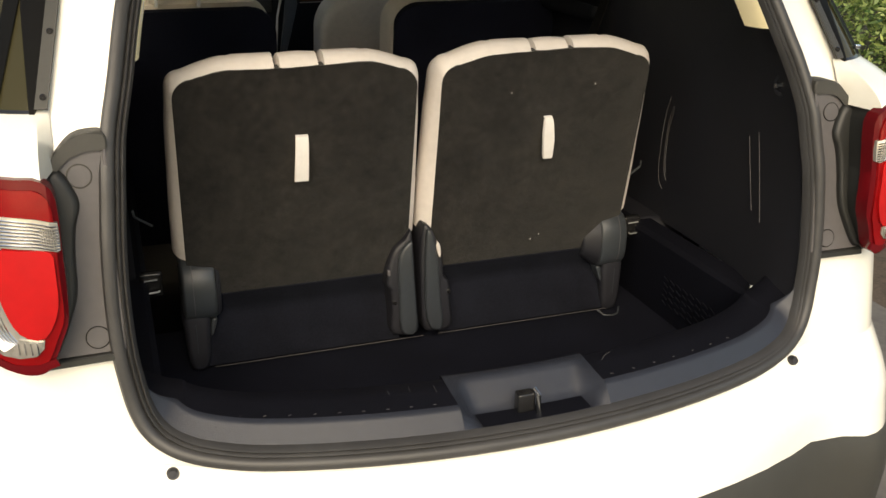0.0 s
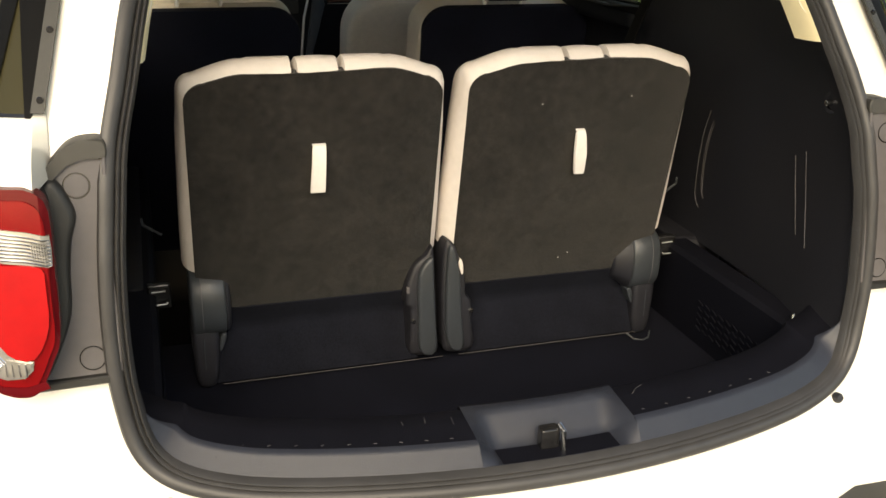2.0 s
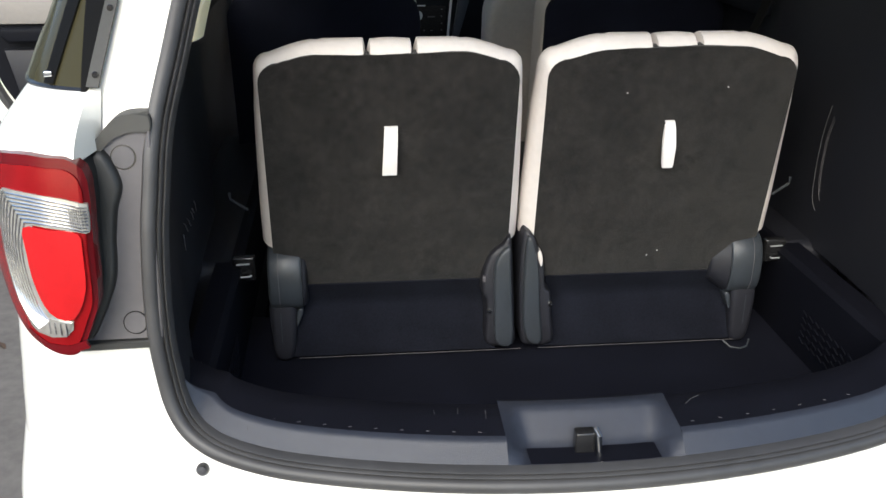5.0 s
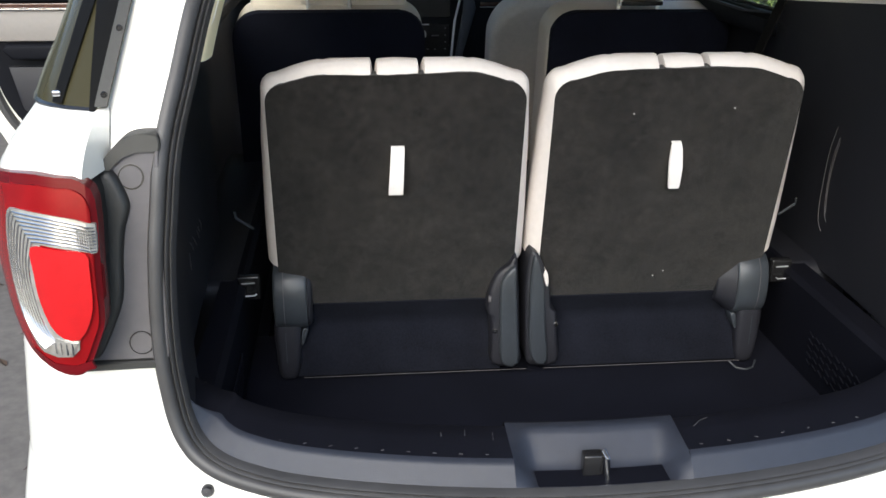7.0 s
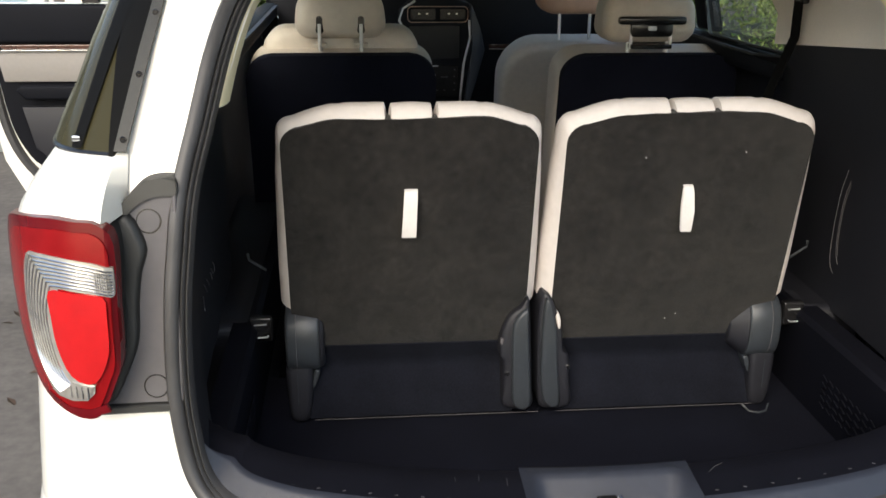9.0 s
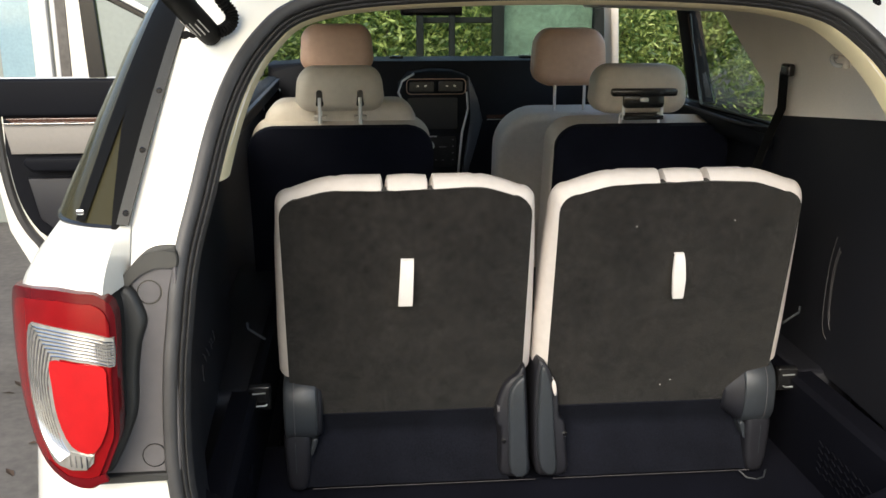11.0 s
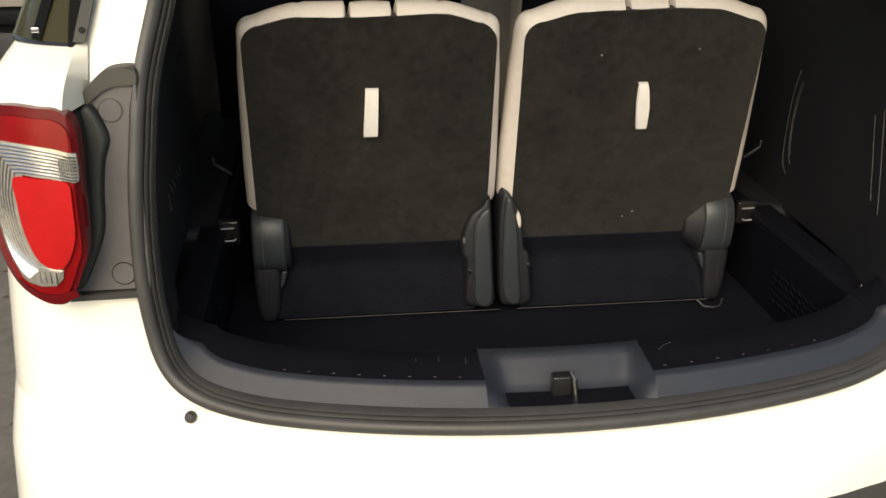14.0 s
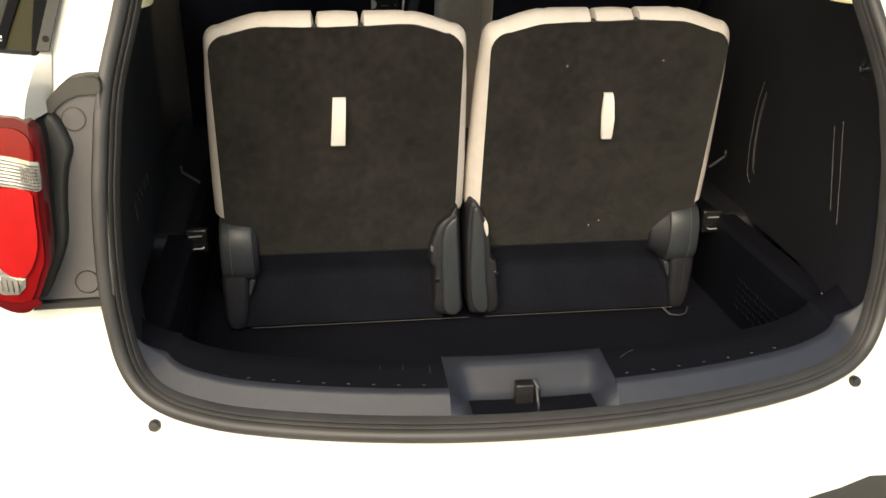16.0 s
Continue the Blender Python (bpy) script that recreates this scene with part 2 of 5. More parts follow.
def smooth_line(pts, n):
    """A Catmull-Rom line through the points, n steps each."""
    pts = [Vector(p) for p in pts]
    out = []
    for i in range(len(pts) - 1):
        p0, p1, p2 = pts[max(i - 1, 0)], pts[i], pts[i + 1]
        p3 = pts[min(i + 2, len(pts) - 1)]
        for k in range(n):
            t = k / n
            out.append(0.5 * (2 * p1 + (p2 - p0) * t + (2 * p0 - 5 * p1 + 4 * p2 - p3) * t * t + (3 * p1 - p0 - 3 * p2 + p3) * t ** 3))
    return out + [pts[-1]]


def interp(v, xs, ys):
    return float(np.interp(v, xs, ys))


# ---- the car's shape ----
Z_KEYS = (0.30, 0.55, 0.72, 0.80, 1.00, 1.15, 1.25, 1.35, 1.46, 1.56, 1.64, 1.72)
Y_KEYS = (-0.06, -0.06, -0.03, 0.03, 0.055, 0.075, 0.10, 0.15, 0.22, 0.30, 0.38, 0.50)
BOW_KEYS = (0.20, 0.20, 0.17, 0.13, 0.10, 0.09, 0.09, 0.08, 0.08, 0.07, 0.07, 0.07)
W_KEYS_Z = (0.30, 0.50, 0.80, 1.00, 1.25, 1.33, 1.46, 1.65, 1.72)
W_KEYS = (0.85, 0.88, 0.872, 0.86, 0.832, 0.797, 0.750, 0.682, 0.63)
HALF_LOOP = ((0, 0.80), (0.15, 0.80), (0.30, 0.80), (0.40, 0.8005), (0.47, 0.803), (0.535, 0.813), (0.575, 0.830), (0.600, 0.855), (0.615, 0.89), (0.623, 0.935), (0.628, 0.985),
             (0.629, 1.06), (0.625, 1.14), (0.619, 1.20), (0.608, 1.29), (0.588, 1.37), (0.566, 1.46), (0.541, 1.53), (0.503, 1.59), (0.448, 1.636), (0.345, 1.661), (0.17, 1.672), (0, 1.675))


def rear_y(x, z):
    """The car's rear surface round the opening."""
    q = min(1.0, (x / 0.62) ** 2)
    return interp(z, Z_KEYS, Y_KEYS) - interp(z, Z_KEYS, BOW_KEYS) * (1 - q)


half = [(p.x, p.y) for p in smooth_line([(x, z, 0) for x, z in HALF_LOOP], 4)]
LOOP = [(x, z) for x, z in half] + [(-x, z) for x, z in half[-2:0:-1]]      # round from bottom centre, anticlockwise seen from behind
NL = len(LOOP)


def loop_frame(i):
    x, z = LOOP[i]
    xa, za = LOOP[(i - 1) % NL]
    xb, zb = LOOP[(i + 1) % NL]
    t = Vector((xb - xa, 0, zb - za)).normalized()
    inward = Vector((-t.z, 0, t.x))
    return Vector((CX + x, rear_y(x, z), z)), inward


def sweep_loop(profile, keep=None, bm=None):
    """Draws a profile of (inward, forward) along the opening; keep: which steps."""
    idx = [i for i in range(NL) if keep is None or keep(i)]
    rows = []
    for i in idx:
        p, n = loop_frame(i)
        rows.append([p + n * u + Vector((0, v, 0)) for u, v in profile])
    return grid(rows, bm, close_u=len(idx) == NL)


zs_half = [z for _, z in half]
xs_half = [x for x, _ in half]


def opening_x(z):
    if z <= 0.80 or z >= 1.675:
        return 0.0
    return interp(z, zs_half, xs_half)


def side_w(z):
    return interp(z, W_KEYS_Z, W_KEYS)


def corner_d(z):
    return interp(z, (0.3, 1.2, 1.34, 1.8), (0.20, 0.18, 0.14, 0.14))


def plan_point(z, k, s, y_end):
    """A point of the outer skin at height z; k 0 to 1 across the rear, 1 to 2 round the corner, 2 to 3 forward."""
    xi, w = opening_x(z), side_w(z)
    xc = max(w - 0.14, xi + 0.01)
    yc = rear_y(max(xc, 0.62), z) if xc > 0.62 else rear_y(xc, z)
    yc += 0.012
    if k <= 1:
        x = xi + (xc - xi) * k
        y = rear_y(x, z) + 0.012
    elif k <= 2:
        a = (k - 1) * math.pi / 2
        x = xc + (w - xc) * math.sin(a)
        y = yc + corner_d(z) * (1 - math.cos(a))
    else:
        f = k - 2
        x = w + 0.09 * min(1, f * 2) * (1 if z < 1.3 else 0.4)
        y = yc + corner_d(z) + (y_end - yc - corner_d(z)) * f
    return (CX + s * x, y, z)


car = thing("car", "white sport utility car with its tailgate open", "car", pose(0, 0, 0))
KS = [0, .08, .2, .35, .5, .65, .8, .92] + [1 + q / 8 for q in range(9)] + [2.1, 2.25, 2.5, 2.75, 3]
zs_low = [0.52, 0.56, 0.60, 0.64, 0.68, 0.71, 0.74, 0.77, 0.79, 0.796, 0.7999, 0.8005, 0.803, 0.807, 0.813, 0.82, 0.83, 0.84, 0.855, 0.87, 0.89, 0.91, 0.94, 0.97, 1.0, 1.05, 1.1, 1.15, 1.2, 1.25, 1.3]
zs_up = [1.3, 1.34, 1.38, 1.42, 1.46, 1.5, 1.54, 1.57, 1.6, 1.62, 1.635, 1.645, 1.655, 1.664, 1.670, 1.6742, 1.69, 1.72]
for s in (-1, 1):
    part("rear_quarter_panel", grid([[plan_point(z, k, s, 2.45 if s < 0 else 3.40) for k in KS] for z in zs_low]), M_WHITE, car, "white painted rear quarter")
    part("rear_pillar", grid([[plan_point(z, k, s, 0.95) for k in KS] for z in zs_up]), M_WHITE, car, "white painted rear pillar")

# weather seal with ribs
SEAL = [(-0.002, 0.016), (-0.004, 0.000), (-0.001, -0.007), (0.004, -0.0090), (0.011, -0.0085), (0.0160, -0.004), (0.0178, 0.004), (0.0195, -0.001), (0.0215, -0.0035),
        (0.0235, -0.001), (0.0250, 0.005), (0.0265, 0.000), (0.0285, -0.002), (0.0310, 0.002), (0.0330, 0.014)]
part("weather_seal", sweep_loop(SEAL), M_RUBBER, car, "ribbed black rubber weather seal")

# ---- cargo tub ----
# sill trim: a sloping front face, a flat top plate and the drop into the well
def sill_fade(i):
    """1 along the sill, falling to 0 up the sides."""
    z = LOOP[i][1]
    return max(0.0, min(1.0, (0.93 - z) / 0.095))


def sill_point(i, u, v):
    p, n = loop_frame(i)
    f = sill_fade(i)
    f = f * f * (3 - 2 * f)
    return p + n * (0.030 + (u - 0.030) * f) + Vector((0, 0.010 + (v - 0.010) * f, 0))


low = [i for i in range(NL) if LOOP[i][1] < 0.932]
low = [i for i in low if i > NL // 2] + [i for i in low if i <= NL // 2]
CUP = 0.128                              # half width of the latch cup
RUN_L = [i for i in low if LOOP[i][0] < -CUP - 0.004]
RUN_R = [i for i in low if LOOP[i][0] > CUP + 0.004]
FACE = [(0.030, 0.010), (0.033, 0.014), (0.056, 0.031), (0.060, 0.036), (0.0615, 0.044)]
PLATE = [(0.0615, 0.044), (0.064, 0.085), (0.0665, 0.120), (0.061, 0.130), (-0.11, 0.133)]


def end_row(x, prof):
    y = rear_y(x, 0.80)
    return [Vector((CX + x, y + v, 0.80 + u)) for u, v in prof]


def run_rows(run, prof, s):
    rows = [[sill_point(i, u, v) for u, v in prof] for i in run]
    if prof is PLATE:
        for r in rows:
            r[-1] = Vector((r[-2].x, r[-2].y + 0.002, 0.69))
    e = end_row(s * CUP, prof)
    return rows + [e] if s < 0 else [e] + rows


for s, run in ((-1, RUN_L), (1, RUN_R)):
    part("sill_trim", grid(run_rows(run, FACE, s)), M_SILL, car, "grey plastic sill trim")
    part("scuff_plate", grid(run_rows([i for i in run if abs(LOOP[i][0]) < 0.572 and LOOP[i][1] < 0.88], PLATE, s)), M_PLATE, car, "scratched black sill plate")
    # dark corner between the plate and the side trim
    last = run_rows([i for i in run if abs(LOOP[i][0]) < 0.572 and LOOP[i][1] < 0.88], PLATE, s)[0 if s < 0 else -1]
    part("sill_corner", grid([[p + Vector((s * dx, dy, dz)) for p in last] for dx, dy, dz in ((0, 0.0005, -0.0005), (0.02, 0.004, 0.004), (0.05, 0.012, 0.016), (0.09, 0.03, 0.04))]), M_PLATE, car, "black sill corner")
# plate behind the cup
part("scuff_plate", grid([[(CX + x, rear_y(x, 0.80) + v, z) for v, z in ((0.128, 0.868), (0.134, 0.867), (0.139, 0.861), (0.141, 0.69))] for x in (-0.128, -0.09, -0.045, 0, 0.045, 0.09, 0.128)]), M_PLATE, car, "scratched black sill plate")
# latch cup: sloping back wall, slanted cheeks, dark floor
rows = []
for a in [q / 12 for q in range(-12, 13)]:
    x = a * CUP
    edge = max(0.0, (abs(a) - 0.80) / 0.20)
    edge = edge * edge * (3 - 2 * edge)
    y0 = rear_y(x, 0.80)
    r = []
    for k, (v, z) in enumerate(((0.012, 0.8295), (0.018, 0.829), (0.055, 0.826), (0.064, 0.829), (0.074, 0.838), (0.10, 0.862), (0.108, 0.869), (0.116, 0.8705), (0.128, 0.868))):
        fv, fz = np.interp(k / 8, [0, 0.25, 0.5, 0.75, 1], [0.012, 0.031, 0.044, 0.09, 0.128]), np.interp(k / 8, [0, 0.25, 0.5, 0.75, 1], [0.832, 0.856, 0.8615, 0.865, 0.868])
        xx = x * (1 - 0.10 * (1 - min(1, (z - 0.826) / 0.045)) * (1 - edge))
        r.append((CX + xx, y0 + v + (fv - v) * edge, z + (fz - z) * edge))
    rows.append(r)
part("latch_cup", grid(rows), M_SILL, car, "moulded grey latch recess")
part("latch_cup_floor", grid([[(CX + x, rear_y(x, 0.80) + v, 0.8305) for v in (0.016, 0.058)] for x in (-0.095, -0.05, 0, 0.05, 0.095)]), M_PLATE, car, "black recess floor")
part("sill_lip", grid([[(CX + x, rear_y(x, 0.80) + v, z) for v, z in ((0.008, 0.826), (0.010, 0.832), (0.018, 0.831))] for x in (-0.128, -0.06, 0, 0.06, 0.128)]), M_SILL, car)
# striker: a steel hoop on a black block
sy = rear_y(0, 0.80)
latch = part("striker_block", rbox((0.030, 0.020, 0.034), 0.004, (CX - 0.012, sy + 0.052, 0.846)), M_BLACK, car, "black striker block")
part("striker_loop", tube([(CX + 0.002, sy + 0.055, 0.828), (CX + 0.002, sy + 0.053, 0.862), (CX + 0.003, sy + 0.046, 0.868), (CX + 0.005, sy + 0.036, 0.862), (CX + 0.005, sy + 0.034, 0.828)], 0.0042, 8), M_STEEL, latch, "steel striker hoop")
part("trim_seam", grid([[end + Vector((dx, -0.0006, 0.0006)) for dx in (-0.0007, 0.0007)] for end in end_row(-0.497, FACE)]), M_BLACK, car, "thin dark seam")
# worn ticks along the plate's edge
for k in range(9):
    x = -0.46 + 0.037 * k
    p = end_row(x, [(0.0638, 0.050)])[0]
    part("scuff_mark", rbox((0.005, 0.0013, 0.0008), 0, p, rot=Matrix.Rotation(0.3 * math.sin(k * 7.0), 4, "Z")), M_MARK, car)
for k in range(7):
    x = 0.15 + 0.044 * k
    p = end_row(x, [(0.0638, 0.052)])[0]
    part("scuff_mark", rbox((0.005, 0.0014, 0.0008), 0, p, rot=Matrix.Rotation(0.5 * math.sin(k * 5.0), 4, "Z")), M_MARK, car)
for x, v, l, a in ((-0.150, 0.092, 0.022, 1.5), (-0.19, 0.10, 0.016, 1.45), (-0.225, 0.095, 0.012, 1.6), (0.16, 0.10, 0.02, 0.8), (0.175, 0.11, 0.014, 0.5)):
    p = end_row(x, [(0.0672, v)])[0]
    part("scratch", rbox((l, 0.0010, 0.0006), 0, p, rot=Matrix.Rotation(a, 4, "Z")), M_MARK, car)

def belt_z(y):
    """The height at which the dark side trim meets the pale one."""
    return 1.428 - 0.095 * max(0.0, min(y, 1.1) - 0.42)


part("cargo_floor", rbox((1.16, 0.75, 0.02), 0.004, (CX, 0.36, 0.672)), M_FLOOR, car, "black carpeted cargo well floor")
for s in (-1, 1):
    x1, x2 = CX + s * 0.565, CX + s * 0.615
    part("well_side", thicken(grid([[(x1, y, 0.68), (x1, y, 0.855), (x1 + s * 0.01, y, 0.865), (x2, y, 0.868)] for y in (0.10, 0.2, 0.4, 0.6, 1.0, 1.6)]), 0.006), M_PLATE, car, "black plastic side ledge")
    rows = []
    for y in [0.05, 0.08, 0.12, 0.17, 0.25, 0.35, 0.5, 0.7, 0.9, 1.0, 1.2, 1.7, 2.2, 2.75]:
        r = []
        for z in [0.86, 0.95, 1.05, 1.15, 1.25, 1.32, 1.345, 1.41]:
            edge = opening_x(z) - 0.02
            f = min(1, max(0, (y - 0.05) / 0.35))
            x = edge + (0.63 + 0.03 * min(1, y) - edge) * (f * f * (3 - 2 * f))
            if z < 1.34 and y > 0.95:        # the door panels stand further out
                x += 0.085 * min(1.0, (y - 0.95) / 0.25)
            yy = max(y, rear_y(0.62, z) + 0.02)
            r.append((CX + s * x, yy, min(z, 1.328) if y > 1.1 else belt_z(yy) if z > 1.4 else z))
        rows.append(r)
    part("side_trim", thicken(grid(rows), 0.006), M_TRIM, car, "black plastic cargo side trim")
    rows = []
    for y in [0.1, 0.2, 0.3, 0.4, 0.5, 0.6, 0.8, 0.98, 1.1]:
        r = []
        for z in [1.41, 1.44, 1.47, 1.52, 1.57, 1.61, 1.645]:
            edge = opening_x(z) - 0.034
            y0 = rear_y(edge, z) + 0.034
            yy = y0 + (y - 0.1) * (1.05 + max(0.0, z - 1.44) * 1.2 - y0) / 1.0
            f = (y - 0.1) / 1.0
            x = edge + (max(edge, 0.655 - 0.25 * max(0, z - 1.45)) - edge) * min(1, f * 6)
            r.append((CX + s * x, yy, z if z > 1.42 else belt_z(yy)))
        rows.append(r)
    part("upper_side_trim", thicken(grid(rows), 0.006), M_HEAD, car, "beige upper pillar trim")
part("headliner", thicken(grid([[(CX + x, max(rear_y(x, 1.67) + 0.014, 0) if j == 0 else y, 1.650 + 0.02 * (1 - (x / 0.65) ** 2) + (0.03 if 0 < j else 0)) for x in [q * 0.065 for q in range(-10, 11)]] for j, y in enumerate([0.3, 0.6, 1.2, 2.0, 2.9])]), 0.01), M_HEAD, car, "beige fabric headliner")
part("roof", thicken(grid([[(CX + x, y, 1.73 - 0.03 * (x / 0.65) ** 2) for x in [q * 0.062 for q in range(-10, 11)]] for y in (0.52, 1.0, 2.0, 2.95)]), 0.01), M_WHITE, car, "white roof panel")


# headliner edge strip along the opening, above the dark trim
up = [i for i in range(NL) if LOOP[i][1] > 1.372]
part("opening_edge_trim", grid([[loop_frame(i)[0] + loop_frame(i)[1] * u + Vector((0, v, 0)) for u, v in ((0.030, 0.009), (0.033, 0.014), (0.037, 0.028), (0.040, 0.05), (0.041, 0.075))] for i in up]), M_EDGE, car, "cream edge trim painted brighter as lit from outside")
# cabin floor and lower walls
part("cabin_floor", rbox((1.40, 2.7, 0.03), 0.005, (CX, 2.0, 0.47)), M_FLOOR, car, "black cabin carpet")
for s in (-1, 1):
    part("cabin_side", rbox((0.03, 2.5, 0.84), 0.008, (CX + s * 0.765, 1.88, 0.865)), M_TRIM, car, "black door trim")
    part("wheel_arch_trim", rbox((0.14, 1.0, 0.40), 0.03, (CX + s * 0.645, 1.10, 0.67)), M_TRIM, car, "black wheel arch trim")
part("underfloor", rbox((1.55, 2.9, 0.16), 0.04, (CX, 1.45, 0.43)), M_BLACK, car, "black underbody")
part("well_pan", rbox((1.24, 0.52, 0.10), 0.03, (CX, 0.36, 0.61)), M_BLACK, car)

# ---- third row seats ----
TILT = 11.7


def bump_fn(x, c, w):
    return math.exp(-((x - c) / w) ** 2)


def third_row_seat(cx, s):
    """s: -1 where the outer side is at smaller x."""
    seat = thing("third_row_seat", "cream leather rear seat, upright, with a dark carpeted back", "car seat", pose(cx, 0, 0.683), "third row seats")
    base = pose(0, 0.535, 0.85 - 0.683, TILT)
    hw, h = 0.2350, 0.470

    def top_edge(x):
        q = abs(x) / hw
        return h - 0.030 * q ** 4


    def crest(x):
        q = max(0.0, min(1.0, (abs(x) - 0.115) / 0.115))
        return h + (0.0215 if s > 0 else 0.018) - 0.032 * q * q * (1.6 - 0.6 * q)

    def side_bulge(z):
        return bulge_now[0] * (0.35 + 0.65 * min(1.0, max(0.0, (0.42 - z) / 0.25))) * min(1.0, max(0.0, (0.44 - z) / 0.08))

    bulge_now = [0.0]

    def ring(inset, lower, r, foot=0.085):
        """The outline of the back, from the lower left over the top to the lower right."""
        pts = []
        w = hw - inset
        zt = crest(w - r) - inset - lower
        for k in range(11):
            z = foot + (zt - r - foot) * k / 10
            pts.append((-(w + side_bulge(z)), z))
        for k in range(1, 6):
            a = radians(90 * k / 6)
            pts.append((-(w - r) - r * math.cos(a), zt - r + r * math.sin(a)))
        xs = [-(w - r) + (2 * (w - r)) * k / 40 for k in range(41)] + [g + d for g in (-0.040, 0.042) for d in (-0.006, -0.003, -0.0015, 0, 0.0015, 0.003, 0.006)]
        for x in sorted(xs):
            pts.append((x, crest(x) - inset - lower))
        for k in range(5, 0, -1):
            a = radians(90 * k / 6)
            pts.append(((w - r) + r * math.cos(a), zt - r + r * math.sin(a)))
        for k in range(10, -1, -1):
            z = foot + (zt - r - foot) * k / 10
            pts.append((w + side_bulge(z), z))
        return pts

    prof = [(0.05, 0.045, 0.006), (0.016, 0.012, 0.002), (0.008, 0.008, 0.002), (0.003, 0.006, 0.010), (0.0, 0.003, 0.02), (-0.002, 0.002, 0.033), (-0.003, 0.007, 0.05), (0.0, 0.02, 0.075), (0.012, 0.03, 0.105), (0.05, 0.04, 0.13), (0.10, 0.10, 0.14)]
    rows = []
    for inset, lower, fwd in prof:
        row = []
        bulge_now[0] = (0.012 if s < 0 else 0.017) * math.sin(min(1.0, max(0.0, fwd / 0.09)) * math.pi) ** 0.7
        for x, z in ring(inset, lower, 0.028):
            near_top = min(1, max(0, (z - 0.40) / 0.04)) * min(1, max(0, (fwd + 0.002) / 0.01))
            g = max(0.0, 1 - abs(x + 0.040) / 0.0045) + max(0.0, 1 - abs(x - 0.042) / 0.0045)
            puff = 0.003 * (abs(math.cos((x + 0.0) / 0.082 * math.pi)) if abs(x) < 0.041 else 1.0)
            seam = max(0.0, 1 - abs(abs(x) - 0.126) / 0.004)
            z -= near_top * (0.034 * g + 0.0022 * seam)
            row.append(base @ Vector((x, fwd + 0.010 * near_top * g, z + near_top * puff)))
        rows.append(row)
    part("cushion_cover", grid(rows), M_LEATHER, seat, "cream leather seat back cover")
    # carpet panel, slightly padded
    bulge_now[0] = 0.0
    top = [p for p in ring(0.0065, 0.006, 0.036, -0.008)]
    out2 = [(x, z + 0.0012 * noise.noise((x * 40, z * 40, cx)) + (0.002 * math.sin(x * 17 + s) if z > 0.4 else 0)) for x, z in top]
    n_in = 7
    rows = [[base @ Vector((x, 0.02, z)) for x, z in out2], [base @ Vector((x, 0.000, z)) for x, z in out2]]
    for k in range(1, n_in + 1):
        f = 1 - (k / n_in) ** 1.3
        yy = -0.004 - 0.012 * (1 - f ** 2)
        if k == 1:
            yy = -0.004
        rows.append([base @ Vector((x * f, yy - 0.0012 * noise.noise((x * f * 9, z * 9, cx * 5)), 0.24 + (z - 0.24) * f)) for x, z in out2])
    bmp = grid(rows, None, close_v=True)
    part("back_panel", bmp, M_CARPET, seat, "dark brown carpeted seat back")
    if s > 0:
        for x, z in ((-0.085, 0.40), (0.10, 0.408), (0.0, 0.05), (-0.1, 0.16), (0.02, 0.06)):
            part("lint_speck", rbox((0.0018, 0.001, 0.0018), 0, base @ Vector((x, -0.0165 + 0.012 * abs(x) / 0.235, z))), M_STRAP, seat)
    # flap under the back
    pr = [(0.545, 0.86), (0.533, 0.846), (0.538, 0.835), (0.550, 0.812), (0.5555, 0.797), (0.5545, 0.785), (0.546, 0.765), (0.535, 0.735), (0.5255, 0.708), (0.522, 0.694), (0.56, 0.688)]
    part("lower_flap", grid([[(x, y, z - 0.683) for y, z in pr] for x in (-0.208, -0.15, -0.07, 0, 0.07, 0.15, 0.208)]), M_FLAP, seat, "black carpeted lower flap")
    part("flap_edging", tube([(-0.21, 0.5195, 0.0085), (0.21, 0.5195, 0.0085)] if s > 0 else [(-0.19, 0.5195, 0.0085), (0.262, 0.5195, 0.0085)], 0.0007, 6), M_POCKET, seat, "thin pale edging")
    # pull strap: a hanging loop
    w = 0.0118
    ln = [(-0.012, 0.346), (-0.020, 0.345), (-0.027, 0.335), (-0.034, 0.30), (-0.038, 0.268), (-0.037, 0.259), (-0.032, 0.258), (-0.029, 0.266), (-0.025, 0.31), (-0.018, 0.34)]
    lean = 0.05 if s < 0 else -0.03
    rows = [[base @ Vector((x * ((1 + 0.10 * (0.35 - z) / 0.09) if s < 0 else (0.70 + 0.36 * math.sin(math.pi * min(1.0, max(0.0, (0.35 - z) / 0.098))))) - lean * (0.35 - z), y, z)) for x in (-w, -w * 0.5, 0, w * 0.5, w)] for y, z in ln]
    part("pull_strap", thicken(grid(rows), 0.0016), M_STRAP, seat, "white pull strap loop")
    # outer hinge drum
    def zz(v):
        return v - 0.683
    o = s * 0.2065
    def drum(x0, x1, r0, r1, rim):
        """A rounded drum lying across the car, from x0 to x1."""
        rows = []
        for x, f in ((x0, r0 - 0.35), (x0 + s * rim * 0.1, r0 - 0.10), (x0 + s * rim * 0.5, r0 - 0.025), (x0 + s * rim, r0), (x1 - s * rim, r1), (x1 - s * rim * 0.4, r1 - 0.04), (x1, r1 - 0.15), (x1, 0.05)):
            ring_ = []
            for k in range(32):
                a = 2 * math.pi * k / 32
                c_, d_ = math.cos(a), math.sin(a)
                g_ = (abs(c_) ** 2.7 + abs(d_) ** 2.7) ** (-1 / 2.7)
                ring_.append((x, 0.556 - 0.058 * f * g_ * c_, zz(0.8635) + 0.067 * f * g_ * d_))
            rows.append(ring_)
        return grid(rows, close_v=True)

